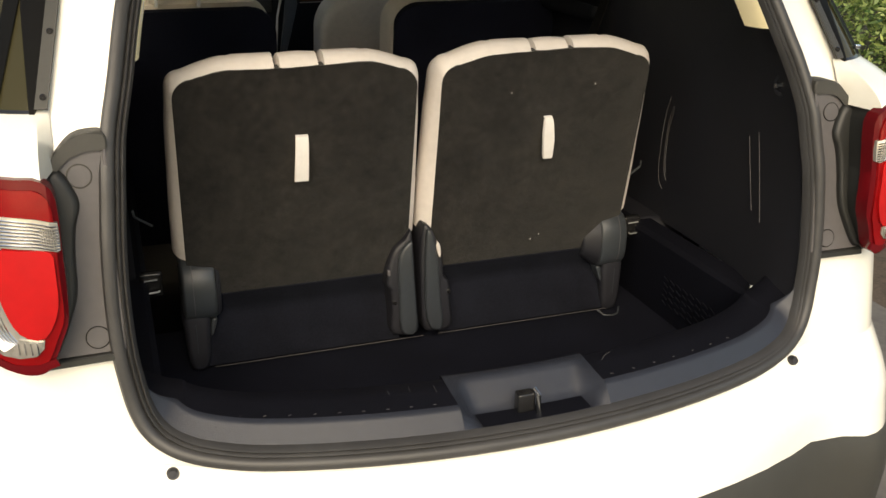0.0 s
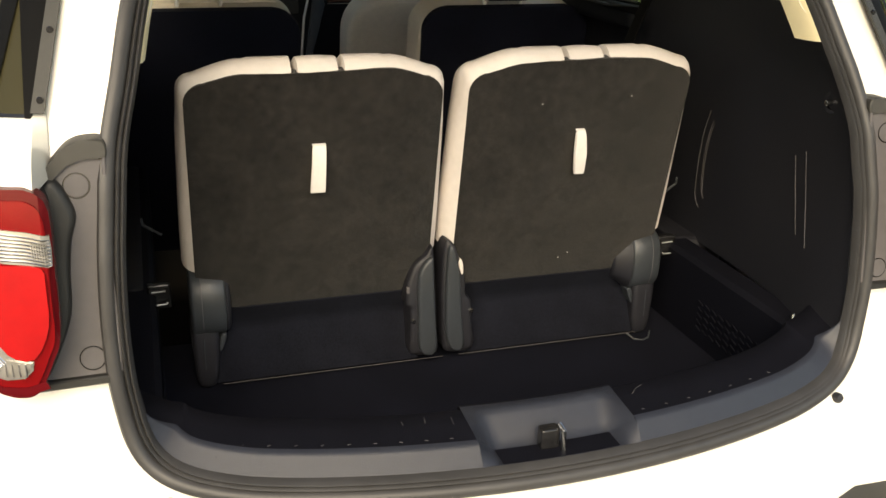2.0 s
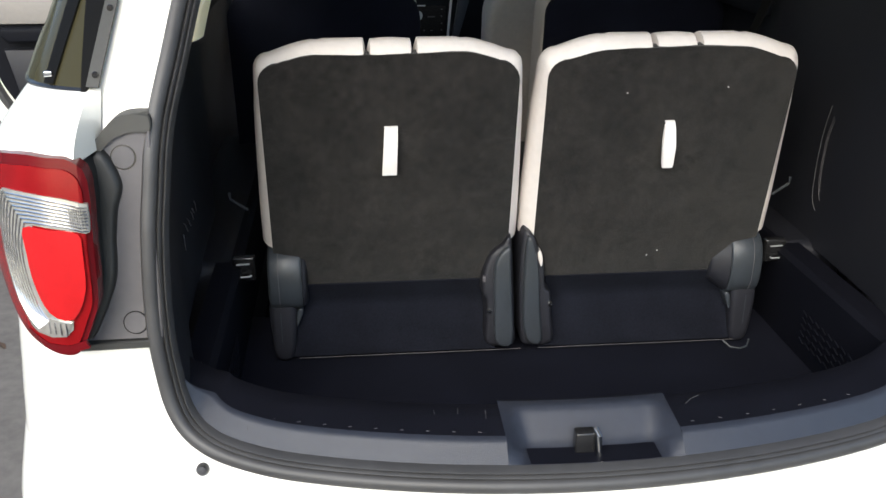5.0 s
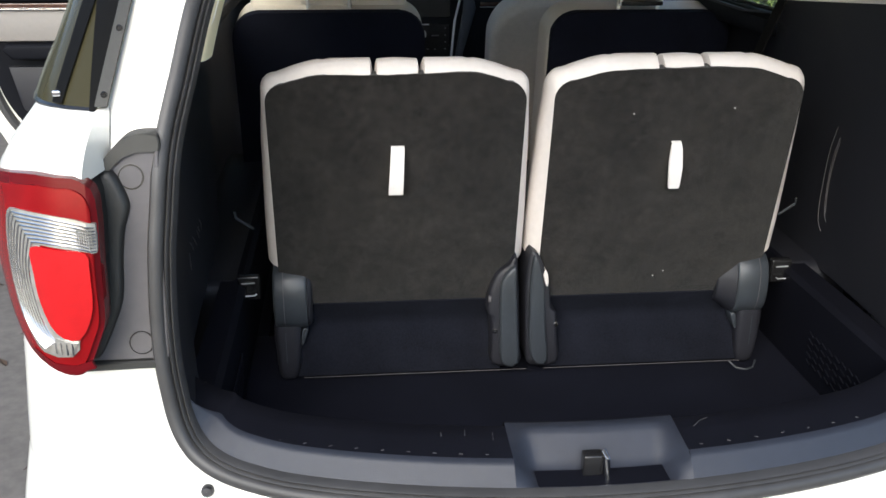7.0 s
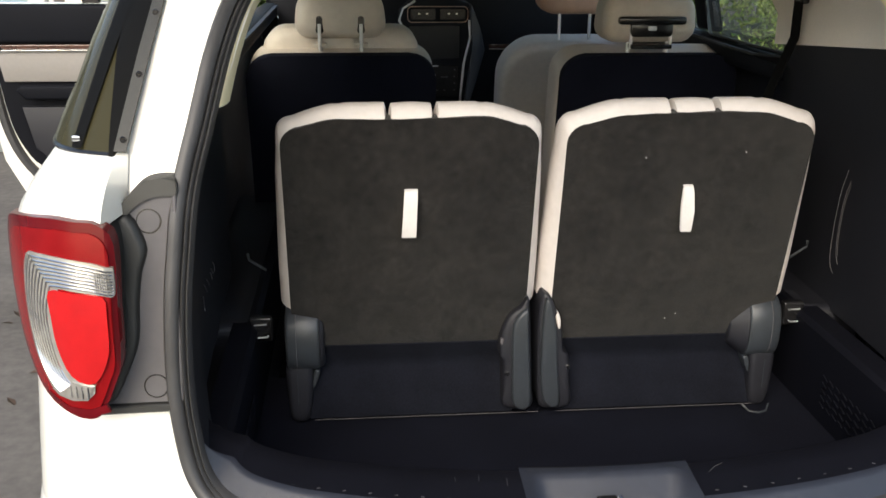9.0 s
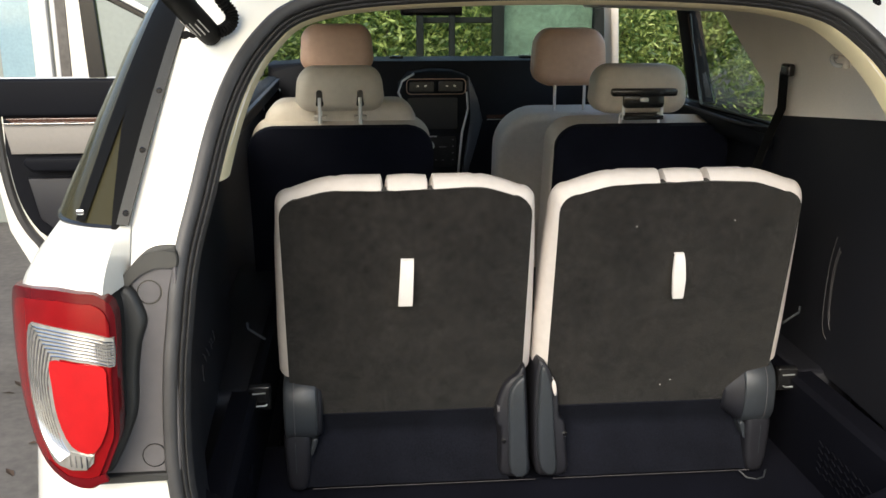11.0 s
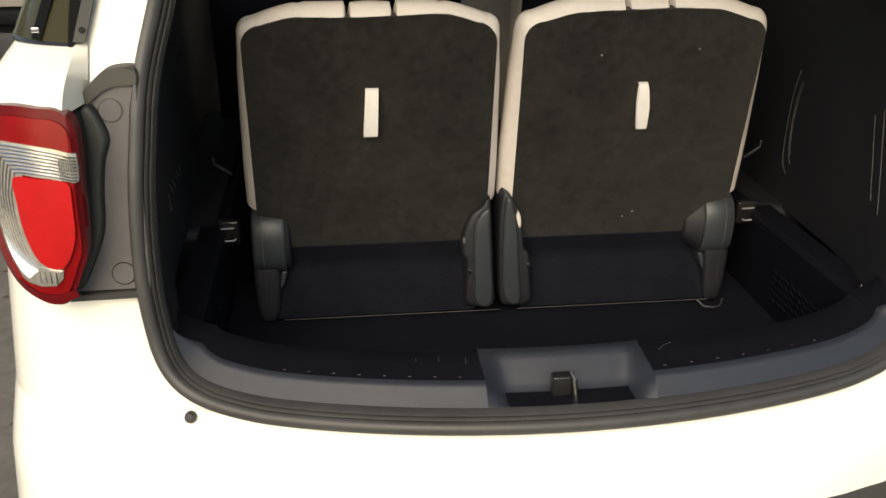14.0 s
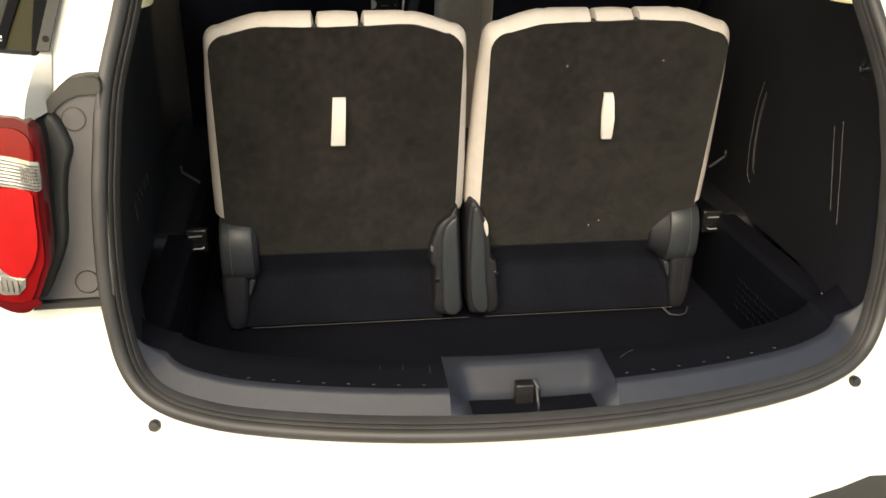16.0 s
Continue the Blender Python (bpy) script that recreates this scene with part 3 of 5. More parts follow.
    part("hinge_cover", drum(o - s * 0.032, o + s * 0.035, 1.0, 1.0, 0.006), M_HINGE, seat, "rounded grey hinge cover")
    part("hinge_cover_ridge", tube([(o + s * 0.014, 0.556 - 0.0588 * (abs(math.cos(a)) ** 2.7 + abs(math.sin(a)) ** 2.7) ** (-1 / 2.7) * math.cos(a), zz(0.8635) + 0.0678 * (abs(math.cos(a)) ** 2.7 + abs(math.sin(a)) ** 2.7) ** (-1 / 2.7) * math.sin(a)) for a in [radians(-60 + 10 * k) for k in range(14)]], 0.0007, 5), M_POCKET, seat, "fine mould line")
    part("hinge_dome", drum(o - s * (0.040 if s < 0 else 0.066), o - s * 0.026, 0.93 if s < 0 else 0.62, 0.96, 0.006), M_TRIM, seat, "dark hinge dome")
    ol = o + s * 0.011
    # Darker than the drum: shade down in the well, put into the material.
    part("hinge_leg", pillow(rounded([(ol - 0.023, zz(0.82)), (ol + 0.023, zz(0.82)), (ol + 0.024, zz(0.74)), (ol + 0.018, zz(0.70)), (ol + 0.008, zz(0.688)), (ol - 0.010, zz(0.688)), (ol - 0.020, zz(0.70)), (ol - 0.024, zz(0.74))]), 0.515, 0.60, 0.012), M_TRIM, seat, "hinge leg painted dark for the shade of the well")
    part("hinge_leg_line", tube([(ol + s * 0.004, 0.5145, zz(0.795)), (ol + s * 0.004, 0.5145, zz(0.73))], 0.0009, 5), M_HINGE, seat)
    part("hinge_tab", pillow(rounded([(ol - s * 0.040, zz(0.797)), (ol - s * 0.029, zz(0.797)), (ol - s * 0.025, zz(0.765)), (ol - s * 0.031, zz(0.770))]), 0.520, 0.55, 0.003), M_HINGE, seat, "small hinge tab")
    # inner hinge cover: tall, leaning
    i0 = -s * (0.2065 if s < 0 else 0.218)
    c = -s                                   # towards the middle of the car
    if s < 0:
        inner = [(0.230, 0.950), (0.216, 0.931), (0.201, 0.919), (0.189, 0.903), (0.178, 0.867), (0.177, 0.827), (0.184, 0.815), (0.186, 0.760), (0.188, 0.714), (0.244, 0.710), (0.244, 0.760), (0.241, 0.828), (0.235, 0.921)]
        face = [(0.228, 0.930), (0.203, 0.904), (0.199, 0.86), (0.201, 0.80), (0.206, 0.722), (0.240, 0.719), (0.237, 0.80), (0.231, 0.90)]
    else:
        inner = [(-0.250, 0.953), (-0.242, 0.957), (-0.2295, 0.943), (-0.2085, 0.883), (-0.2035, 0.836), (-0.1915, 0.822), (-0.188, 0.77), (-0.185, 0.712), (-0.240, 0.708), (-0.251, 0.735), (-0.2545, 0.80), (-0.2565, 0.894)]
        face = [(-0.246, 0.940), (-0.238, 0.944), (-0.221, 0.885), (-0.215, 0.80), (-0.208, 0.722), (-0.234, 0.719), (-0.247, 0.76), (-0.2495, 0.86)]
    # Dark sides and lighter face: the fall of light is put into two materials.
    part("inner_hinge_cover", pillow(rounded([(x, zz(z)) for x, z in inner], 3), 0.500, 0.60, 0.010), M_TRIM, seat, "tall hinge cover with shaded sides painted dark")
    part("inner_hinge_face", pillow(rounded([(x, zz(z)) for x, z in face], 3), 0.489, 0.52, 0.007), M_HINGE, seat, "hinge face painted lighter where light falls")
    if s > 0:
        part("recline_tab", pillow(rounded([(-0.223, zz(0.908)), (-0.218, zz(0.917)), (-0.213, zz(0.905)), (-0.212, zz(0.888)), (-0.216, zz(0.884))], 3), 0.497, 0.52, 0.003), M_LEATHER, seat, "small cream tab")
    else:
        part("recline_tab", rbox((0.006, 0.010, 0.012), 0.002, (0.180, 0.502, zz(0.860))), M_POCKET, seat, "small pale tab")
    part("hinge_bolt", lathe([(0.0, 0.004), (0.004, 0.004), (0.006, 0.0)], pose(-0.193, 0.4995, zz(0.800), 90) if s > 0 else pose(0.192, 0.4995, zz(0.790), 90), 10), M_STEEL, seat, "small steel bolt")
    return seat


third_row_seat(-0.25, -1)
third_row_seat(0.2575, 1)


# ---- second and front row ----
def row_seat(cx, y, z_top, w, depth, headrest, label, hr_z, hr_size):
    seat = thing("captain_seat", label, "car seat", pose(cx, y, 0.60), "cabin seats")
    h = z_top - 0.60
    T = Matrix.Rotation(radians(10), 4, "X")
    off = Matrix.Translation((0, h * math.sin(radians(10)), 0)) @ T
    pl = lambda x, yy, z: off @ Vector((x, yy, z))
    top = h - (0.0 if headrest == "front" else 0.016 if headrest == "bar" else 0.012)
    o = rr(w - (0.012 if headrest == "slots" else 0.0), top, 0.15 if headrest == "front" else 0.075, 12, 0, top / 2)
    part("seat_back", pillow(o, -0.004, depth, 0.03, pl, 5), M_LEATHER_D, seat, "beige leather seat back")
    if headrest != "front":
        part("back_panel", prism(rr(w - 0.012, h - 0.006, 0.070, 6, 0, h / 2 - 0.005), -0.010, 0.02, 0.004, 2, pl), M_FLOOR, seat, "black carpeted seat back")
    hb = hr_z - 0.60
    hh = part("headrest", pillow(rr(hr_size[0], hr_size[1], min(hr_size) * (0.32 if headrest == "front" else 0.36), 10, 0, 0), 0.005, 0.11, 0.035, lambda x, yy, z: (x * (1 - 0.10 * z / hr_size[1]), yy + 0.02, z + hb), 6), M_TAN if headrest == "front" else M_LEATHER_D, seat, "beige leather headrest")
    for q in (-1, 1):
        part("headrest_post", tube([(q * 0.056, 0.05, h - 0.02), (q * 0.056, 0.05, hb)], 0.006, 8), M_BRIGHT, seat, "chrome headrest post")
        if headrest != "front":
            part("post_collar", tube([(q * 0.056, 0.022, h - 0.004), (q * 0.056, 0.022, hb - 0.02)], 0.005, 8), M_BRIGHT, seat, "chrome post")
        if headrest == "slots":
            part("post_slot", prism(rr(0.022, 0.05, 0.010, 4, q * 0.056, hb - 0.022), 0.024, 0.05, 0.003, 1), M_BLACK, seat, "dark headrest slot")
            part("post_guide", rbox((0.036, 0.03, 0.010), 0.003, (q * 0.056, 0.045, h + 0.004)), M_LEATHER_D, seat)
    if headrest == "slots":
        part("seat_top", pillow(rr(0.43, 0.16, 0.055, 8, 0, h - 0.035), 0.045, 0.17, 0.03, lambda x, yy, z: (x * (1 - 0.5 * max(0.0, z - h)), yy + 0.03, z)), M_LEATHER_D, seat, "beige leather upper cushion")
    if headrest == "bar":
        part("headrest_bar", prism(rr(0.19, 0.022, 0.008, 3, 0, hb - 0.005), 0.005, 0.05, 0.004, 2), M_BLACK, seat, "black folding bar")
        part("headrest_bracket", prism(rr(0.12, 0.04, 0.012, 3, 0, hb - 0.03), 0.012, 0.05, 0.004, 2), M_BLACK, seat)
        part("release_button", prism(rr(0.024, 0.012, 0.003, 2, 0, hb - 0.026), 0.006, 0.03, 0.002, 1), M_STRAP, seat, "white release button")
        part("bracket_base", rbox((0.115, 0.05, 0.012), 0.003, (0, 0.03, h + 0.002)), M_BLACK, seat)
    return seat


row_seat(-0.383, 1.42, 1.318, 0.53, 0.13, "slots", "beige leather second row seat with a black carpeted back", 1.399, (0.243, 0.122))
row_seat(0.478, 1.42, 1.314, 0.52, 0.13, "bar", "beige leather second row seat with a folding headrest", 1.392, (0.268, 0.138))
row_seat(-0.405, 2.25, 1.235, 0.52, 0.12, "front", "beige leather driver's seat", 1.47, (0.26, 0.17))
row_seat(0.457, 2.25, 1.240, 0.55, 0.12, "front", "beige leather front passenger seat", 1.434, (0.268, 0.21))

# ---- dash and windscreen ----
dash = part("dashboard", prism([(-0.72, 1.375), (-0.5, 1.388), (0.5, 1.388), (0.72, 1.375), (0.72, 0.80), (-0.72, 0.80)], 2.86, 3.20, 0.03, 3, lambda x, y, z: (CX + x, y, z)), M_DASH, car, "dark dashboard")
arch = [(-0.165, 0.90), (-0.170, 1.20), (-0.160, 1.30), (-0.12, 1.345), (-0.03, 1.358), (0.06, 1.355), (0.12, 1.335), (0.15, 1.29), (0.17, 1.20), (0.16, 1.10), (0.13, 1.0), (0.12, 0.90)]
stack = part("centre_console", prism(arch, 2.74, 2.95, 0.015, 3), M_DASH, car, "dark centre console stack")
part("console_trim", tube([(-0.128, 2.728, 0.95), (-0.130, 2.726, 1.19), (-0.165, 2.726, 1.27), (-0.15, 2.726, 1.315), (-0.10, 2.73, 1.345)], 0.005, 6), M_BRIGHT, stack, "chrome trim line with its bright reflection painted in")
part("console_trim", tube([(0.085, 2.728, 0.93), (0.10, 2.726, 1.10), (0.125, 2.726, 1.20), (0.120, 2.726, 1.27)], 0.005, 6), M_BRIGHT, stack, "chrome trim line with its bright reflection painted in")
# The cheek's blue grey colour paints the window light it reflects.
part("console_cheek", prism([(0.128, 1.33), (0.165, 1.24), (0.185, 1.15), (0.15, 1.02), (0.12, 0.92), (0.10, 0.92), (0.125, 1.08), (0.14, 1.18), (0.12, 1.30)], 2.715, 2.8, 0.006, 2), mat("dash_side_blue_lit", (0.035, 0.045, 0.06), 0.35, bump=0.1), stack, "stack cheek with blue window light painted in")
for q in (-0.068, 0.052):
    part("air_vent", prism(rr(0.105, 0.045, 0.010, 4, q, 1.292), 2.728, 2.78, 0.003, 1), M_BLACK, stack, "dark air vent")
    for k in (-1, 1):
        part("vent_tab", rbox((0.010, 0.006, 0.006), 0.001, (q + 0.016 * k, 2.726, 1.294)), M_STEEL, stack)
part("vent_surround", tube([(x, 2.727, z) for x, z in rr(0.245, 0.062, 0.018, 4, -0.008, 1.292)], 0.0016, 5, closed=True), M_TAN, stack)
part("screen", prism(rr(0.21, 0.135, 0.008, 3, -0.022, 1.18), 2.73, 2.76, 0.003, 1), M_BLACK, stack, "dark centre screen")
part("radio_panel", prism(rr(0.19, 0.13, 0.008, 3, -0.015, 1.02), 2.73, 2.76, 0.003, 1), M_BLACK, stack, "black radio panel")
part("radio_dial", lathe([(0.0, 0.012), (0.018, 0.012), (0.020, 0.0)], pose(-0.035, 2.73, 1.045, 90), 16), M_BRIGHT, stack, "silver radio dial")
part("radio_bar", rbox((0.05, 0.004, 0.004), 0.0, (-0.03, 2.727, 1.085)), M_STRAP, stack)
for r_ in range(4):
    part("radio_button", rbox((0.006, 0.004, 0.004), 0.0, (0.062, 2.727, 1.07 - 0.028 * r_)), M_POCKET, stack)
    part("radio_button", rbox((0.008, 0.004, 0.003), 0.0, (-0.07 + 0.03 * r_, 2.727, 0.985)), M_POCKET, stack)
part("radio_legend", rbox((0.030, 0.004, 0.004), 0.0, (0.02, 2.727, 1.04)), M_POCKET, stack)
part("dash_trim", rbox((0.40, 0.012, 0.018), 0.004, (0.42, 2.856, 1.15)), M_WOOD, car, "dark wood dash strip")
part("dash_trim_line", rbox((0.40, 0.008, 0.004), 0.001, (0.42, 2.852, 1.138)), M_CHROME, car)
for q in (-0.69, 0.70):
    part("side_vent", prism(rr(0.07, 0.10, 0.012, 3, q, 1.235), 2.80, 2.87, 0.004, 1), M_BLACK, car, "side air vent")
    part("side_vent_rim", tube([(x, 2.798, z) for x, z in rr(0.07, 0.10, 0.012, 3, q, 1.235)], 0.003, 5, closed=True), M_CHROME, car)
part("dash_sensor", rbox((0.06, 0.05, 0.012), 0.005, (-0.16, 3.05, 1.394)), M_BLACK, car)
part("dash_sensor", rbox((0.06, 0.05, 0.012), 0.005, (0.42, 3.05, 1.394)), M_BLACK, car)
part("rear_view_mirror", rbox((0.25, 0.035, 0.060), 0.012, (-0.030, 2.70, 1.608)), M_BLACK, car, "black rear view mirror")
part("mirror_stem", tube([(-0.040, 2.71, 1.60), (-0.040, 2.80, 1.665)], 0.01, 8), M_BLACK, car)
for s in (-1, 1):
    # front and middle pillars, roof rail, door tops
    part("windscreen_pillar", prism([(-0.03, 1.33), (0.03, 1.33), (0.0, 1.66), (-0.06, 1.66)], 2.82, 2.94, 0.012, 2, lambda x, y, z: (CX + s * (0.76 - 0.20 * (z - 1.33)) - s * x * 0.6, y - 0.35 * (z - 1.33), z)), M_HEAD, car, "beige windscreen pillar")
    part("centre_pillar", prism([(-0.055, 0.0), (0.055, 0.0), (0.045, 0.32), (-0.045, 0.32)], 0.0, 0.05, 0.012, 2, lambda x, y, z: (CX + s * (0.69 - 0.22 * z + y), 1.65 + x, 1.34 + z)), M_DASH, car, "dark centre pillar")
    part("door_top", rbox((0.06, 1.75, 0.06), 0.02, (CX + s * 0.70, 1.95, 1.302)), M_DASH, car, "black door top rail")
    part("roof_rail", rbox((0.05, 1.9, 0.05), 0.015, (CX + s * 0.635, 1.9, 1.635)), M_HEAD, car, "beige roof rail trim")
    part("window_rubber", tube([(CX + s * 0.682, 1.06, 1.342), (CX + s * 0.682, 1.56, 1.334), (CX + s * 0.64, 1.60, 1.60)], 0.006, 6), M_BLACK, car)
M_PANE = mat("window_glass", (0.86, 0.93, 0.88), 0.0, var=0.0, bump=0.0, trans=1.0, ior=1.45)
for s in (-1, 1):
    g = part("door_glass", rbox((0.004, 0.72, 0.36), 0.0, (CX + s * 0.676, 1.38, 1.47), rot=Matrix.Rotation(radians(-s * 12), 4, "Y")), M_PANE, car, "clear door glass")
    g.visible_shadow = False

# ---- cargo fittings ----
def wall_x(y, z):
    f = min(1, max(0, (y - 0.05) / 0.35))
    e = opening_x(z) - 0.02
    return e + (0.63 + 0.03 * min(1, y) - e) * (f * f * (3 - 2 * f))


for s in (-1, 1):
    for x0, x1, bead in ((0.6420, 0.6420, ((0.614, 1.165), (0.630, 1.115), (0.637, 1.065), (0.640, 1.015), (0.639, 0.976), (0.632, 0.952), (0.617, 0.939))),
                         (0.6415, 0.6415, ((0.598, 1.146), (0.609, 1.117), (0.6155, 1.088), (0.619, 1.045), (0.618, 1.002), (0.612, 0.978), (0.602, 0.965))),
                         (0.6405, 0.6405, ((0.592, 1.140), (0.602, 1.113), (0.608, 1.086), (0.612, 1.045), (0.611, 1.004), (0.606, 0.984))),
                         (0.6205, 0.6135, ((0.286, 1.154), (0.264, 1.08), (0.242, 1.010))),
                         (0.6130, 0.6050, ((0.249, 1.172), (0.224, 1.085), (0.201, 0.998)))):
        if s < 0:
            continue
        m_ = len(bead) - 1
        line = smooth_line([(CX + s * (x0 + (x1 - x0) * k / m_ - 0.0008), y, z) for k, (y, z) in enumerate(bead)], 4)
        part("trim_bead", tube(line, 0.0007, 6), M_POCKET, car, "thin raised trim bead")
    by, bz = 0.19, 1.277
    part("bolt_cup", lathe([(0.022, 0.0), (0.020, 0.005), (0.013, 0.004), (0.010, -0.004), (0.0, -0.004)], Matrix.Translation((CX + s * (wall_x(by, bz) - 0.002), by, bz)) @ Matrix.Rotation(-s * math.pi / 2, 4, "Y"), 18), M_TRIM, car, "round trim cup")
    part("cargo_bolt", lathe([(0.0, 0.016), (0.005, 0.015), (0.006, 0.0)], Matrix.Translation((CX + s * (wall_x(by, bz) - 0.002), by, bz)) @ Matrix.Rotation(-s * math.pi / 2, 4, "Y"), 12), M_STEEL, car, "small steel bolt")
    part("floor_bolt", lathe([(0.0, 0.010), (0.006, 0.009), (0.008, 0.0)], pose(CX + s * 0.59, 0.18, 0.866), 12), M_STEEL, car, "steel bolt")
    # tie-down with two bright bars
    hx = CX + s * 0.558
    tie = part("tie_down", rbox((0.045, 0.02, 0.052), 0.005, (hx, 0.61, 0.856)), M_BLACK, car, "black tie-down cup")
    part("tie_bar", tube([(hx - 0.014, 0.596, 0.868), (hx + 0.012, 0.596, 0.869)], 0.0017, 6), M_SATIN, tie, "bright steel bar")
    part("tie_bar", tube([(hx - 0.014, 0.592, 0.846), (hx - 0.010, 0.590, 0.843), (hx + 0.012, 0.590, 0.844), (hx + 0.015, 0.592, 0.847)], 0.0017, 6), M_SATIN, tie, "bright steel bar")
    part("latch_tab", tube([(hx - s * 0.015, 0.62, 0.977), (hx + s * 0.018, 0.62, 1.0), (hx + s * 0.02, 0.62, 1.014)], 0.003, 6), M_HINGE, car)
    # slotted vent in the well side
    for k in range(9):
        for j in range(5):
            part("vent_slot", rbox((0.003, 0.019, 0.0042), 0.0008, (CX + s * 0.562, 0.235 + 0.026 * k, 0.722 + 0.015 * j), rot=Matrix.Rotation(0.35, 4, "X")), M_PLATE, car)
# pale scribble marks on the driver's side trim
for mark in (((0.585, 1.010), (0.600, 0.999), (0.602, 0.984)), ((0.521, 1.011), (0.538, 1.004), (0.555, 0.985)), ((0.548, 1.009), (0.575, 0.990)), ((0.458, 1.021), (0.480, 1.010), (0.505, 0.990)), ((0.407, 1.030), (0.425, 1.022), (0.453, 0.999)), ((0.381, 1.019), (0.385, 1.004), (0.395, 0.985))):
    part("scuff_mark", tube([(-0.6165 - 0.0135 * min(1.0, (y - 0.381) / 0.22) ** 0.8, y, z) for y, z in mark], 0.0010, 5), M_POCKET, car, "pale scuff mark")
# wire loop and label line under the passenger side seat
part("wire_loop", tube([(0.440, 0.512, 0.694), (0.452, 0.500, 0.684), (0.470, 0.492, 0.684), (0.488, 0.500, 0.684), (0.497, 0.512, 0.694)], 0.002, 6), M_HINGE, car, "bent wire loop")
# seat belt by the right window
part("seat_belt", thicken(grid([[(CX + 0.618, 0.88 + d, 1.484), (CX + 0.628, 0.90 + d, 1.40), (CX + 0.60, 0.93 + d, 1.28), (CX + 0.58, 1.0 + d, 1.10), (CX + 0.57, 1.05 + d, 0.90)] for d in (-0.020, 0.020)]), 0.003), M_FRIT, car, "black seat belt webbing")
part("belt_guide", rbox((0.018, 0.040, 0.028), 0.007, (CX + 0.622, 0.875, 1.489)), M_BLACK, car, "black belt guide")
hook = part("coat_hook", rbox((0.012, 0.050, 0.026), 0.006, (0.640, 0.648, 1.521)), M_HEAD, car, "cream coat hook")
part("hook_arm", tube(smooth_line([(0.634, 0.660, 1.530), (0.622, 0.652, 1.532), (0.616, 0.642, 1.524), (0.620, 0.634, 1.516), (0.632, 0.632, 1.514)], 4), 0.0045, 8), M_BRIGHT, hook, "bright hook arm")


# ---- tail lamps, pockets, corner windows ----
def lamp_y(x, z):
    q = max(0.0, (x - 0.71) / 0.12)
    return 0.014 + 0.105 * q * q - 0.015 * math.sin((z - 0.98) / 0.28 * math.pi) + 1.1 * max(0.0, 0.682 - x)


def lamp_face(outline, depth_out, thick, s, bev=0.0015):
    """A plate that follows the lamp's curved face."""
    bm = bmesh.new()
    f = bm.faces.new([bm.verts.new((x, 0, z)) for x, z in outline])
    bmesh.ops.triangulate(bm, faces=[f])
    for k in range(3):
        bmesh.ops.subdivide_edges(bm, edges=[e for e in bm.edges if e.calc_length() > 0.03], cuts=1, use_grid_fill=True)
        bmesh.ops.triangulate(bm, faces=bm.faces[:])
    ret = bmesh.ops.extrude_face_region(bm, geom=bm.faces[:])
    back = {v for v in ret["geom"] if isinstance(v, bmesh.types.BMVert)}
    for v in bm.verts:
        x, z = v.co.x, v.co.z
        v.co = (CX + s * x, lamp_y(x, z) + (thick if v in back else 0) - depth_out, z)
    return bm


LAMP = [(0.690, 1.264), (0.674, 1.237), (0.675, 1.144), (0.678, 1.073), (0.689, 1.042), (0.704, 1.008), (0.715, 0.992), (0.730, 0.986), (0.757, 0.987), (0.802, 1.000), (0.828, 1.026), (0.848, 1.062), (0.858, 1.115), (0.862, 1.18), (0.856, 1.228), (0.832, 1.252), (0.763, 1.270), (0.719, 1.269)]
REFLECT = [(0.675, 1.209), (0.700, 1.218), (0.743, 1.224), (0.784, 1.222), (0.800, 1.214), (0.808, 1.185), (0.811, 1.140), (0.808, 1.095), (0.800, 1.060), (0.785, 1.032), (0.770, 1.018), (0.726, 1.021), (0.712, 1.046), (0.743, 1.054), (0.760, 1.099), (0.764, 1.141), (0.764, 1.179), (0.725, 1.181), (0.688, 1.175), (0.675, 1.173)]
RED_CORNERS = [(0.762, 1.177), (0.725, 1.179), (0.688, 1.173), (0.686, 1.147), (0.688, 1.095), (0.710, 1.051), (0.742, 1.058), (0.758, 1.099), (0.762, 1.141)]
LAMP = [(p[0], p[1]) for p in rounded(LAMP, 3)]
RED = rounded(RED_CORNERS, 3)
REFLECT = [(p.x, p.y) for p in smooth_line([(x, z, 0) for x, z in REFLECT + REFLECT[:1]], 2)][:-1]
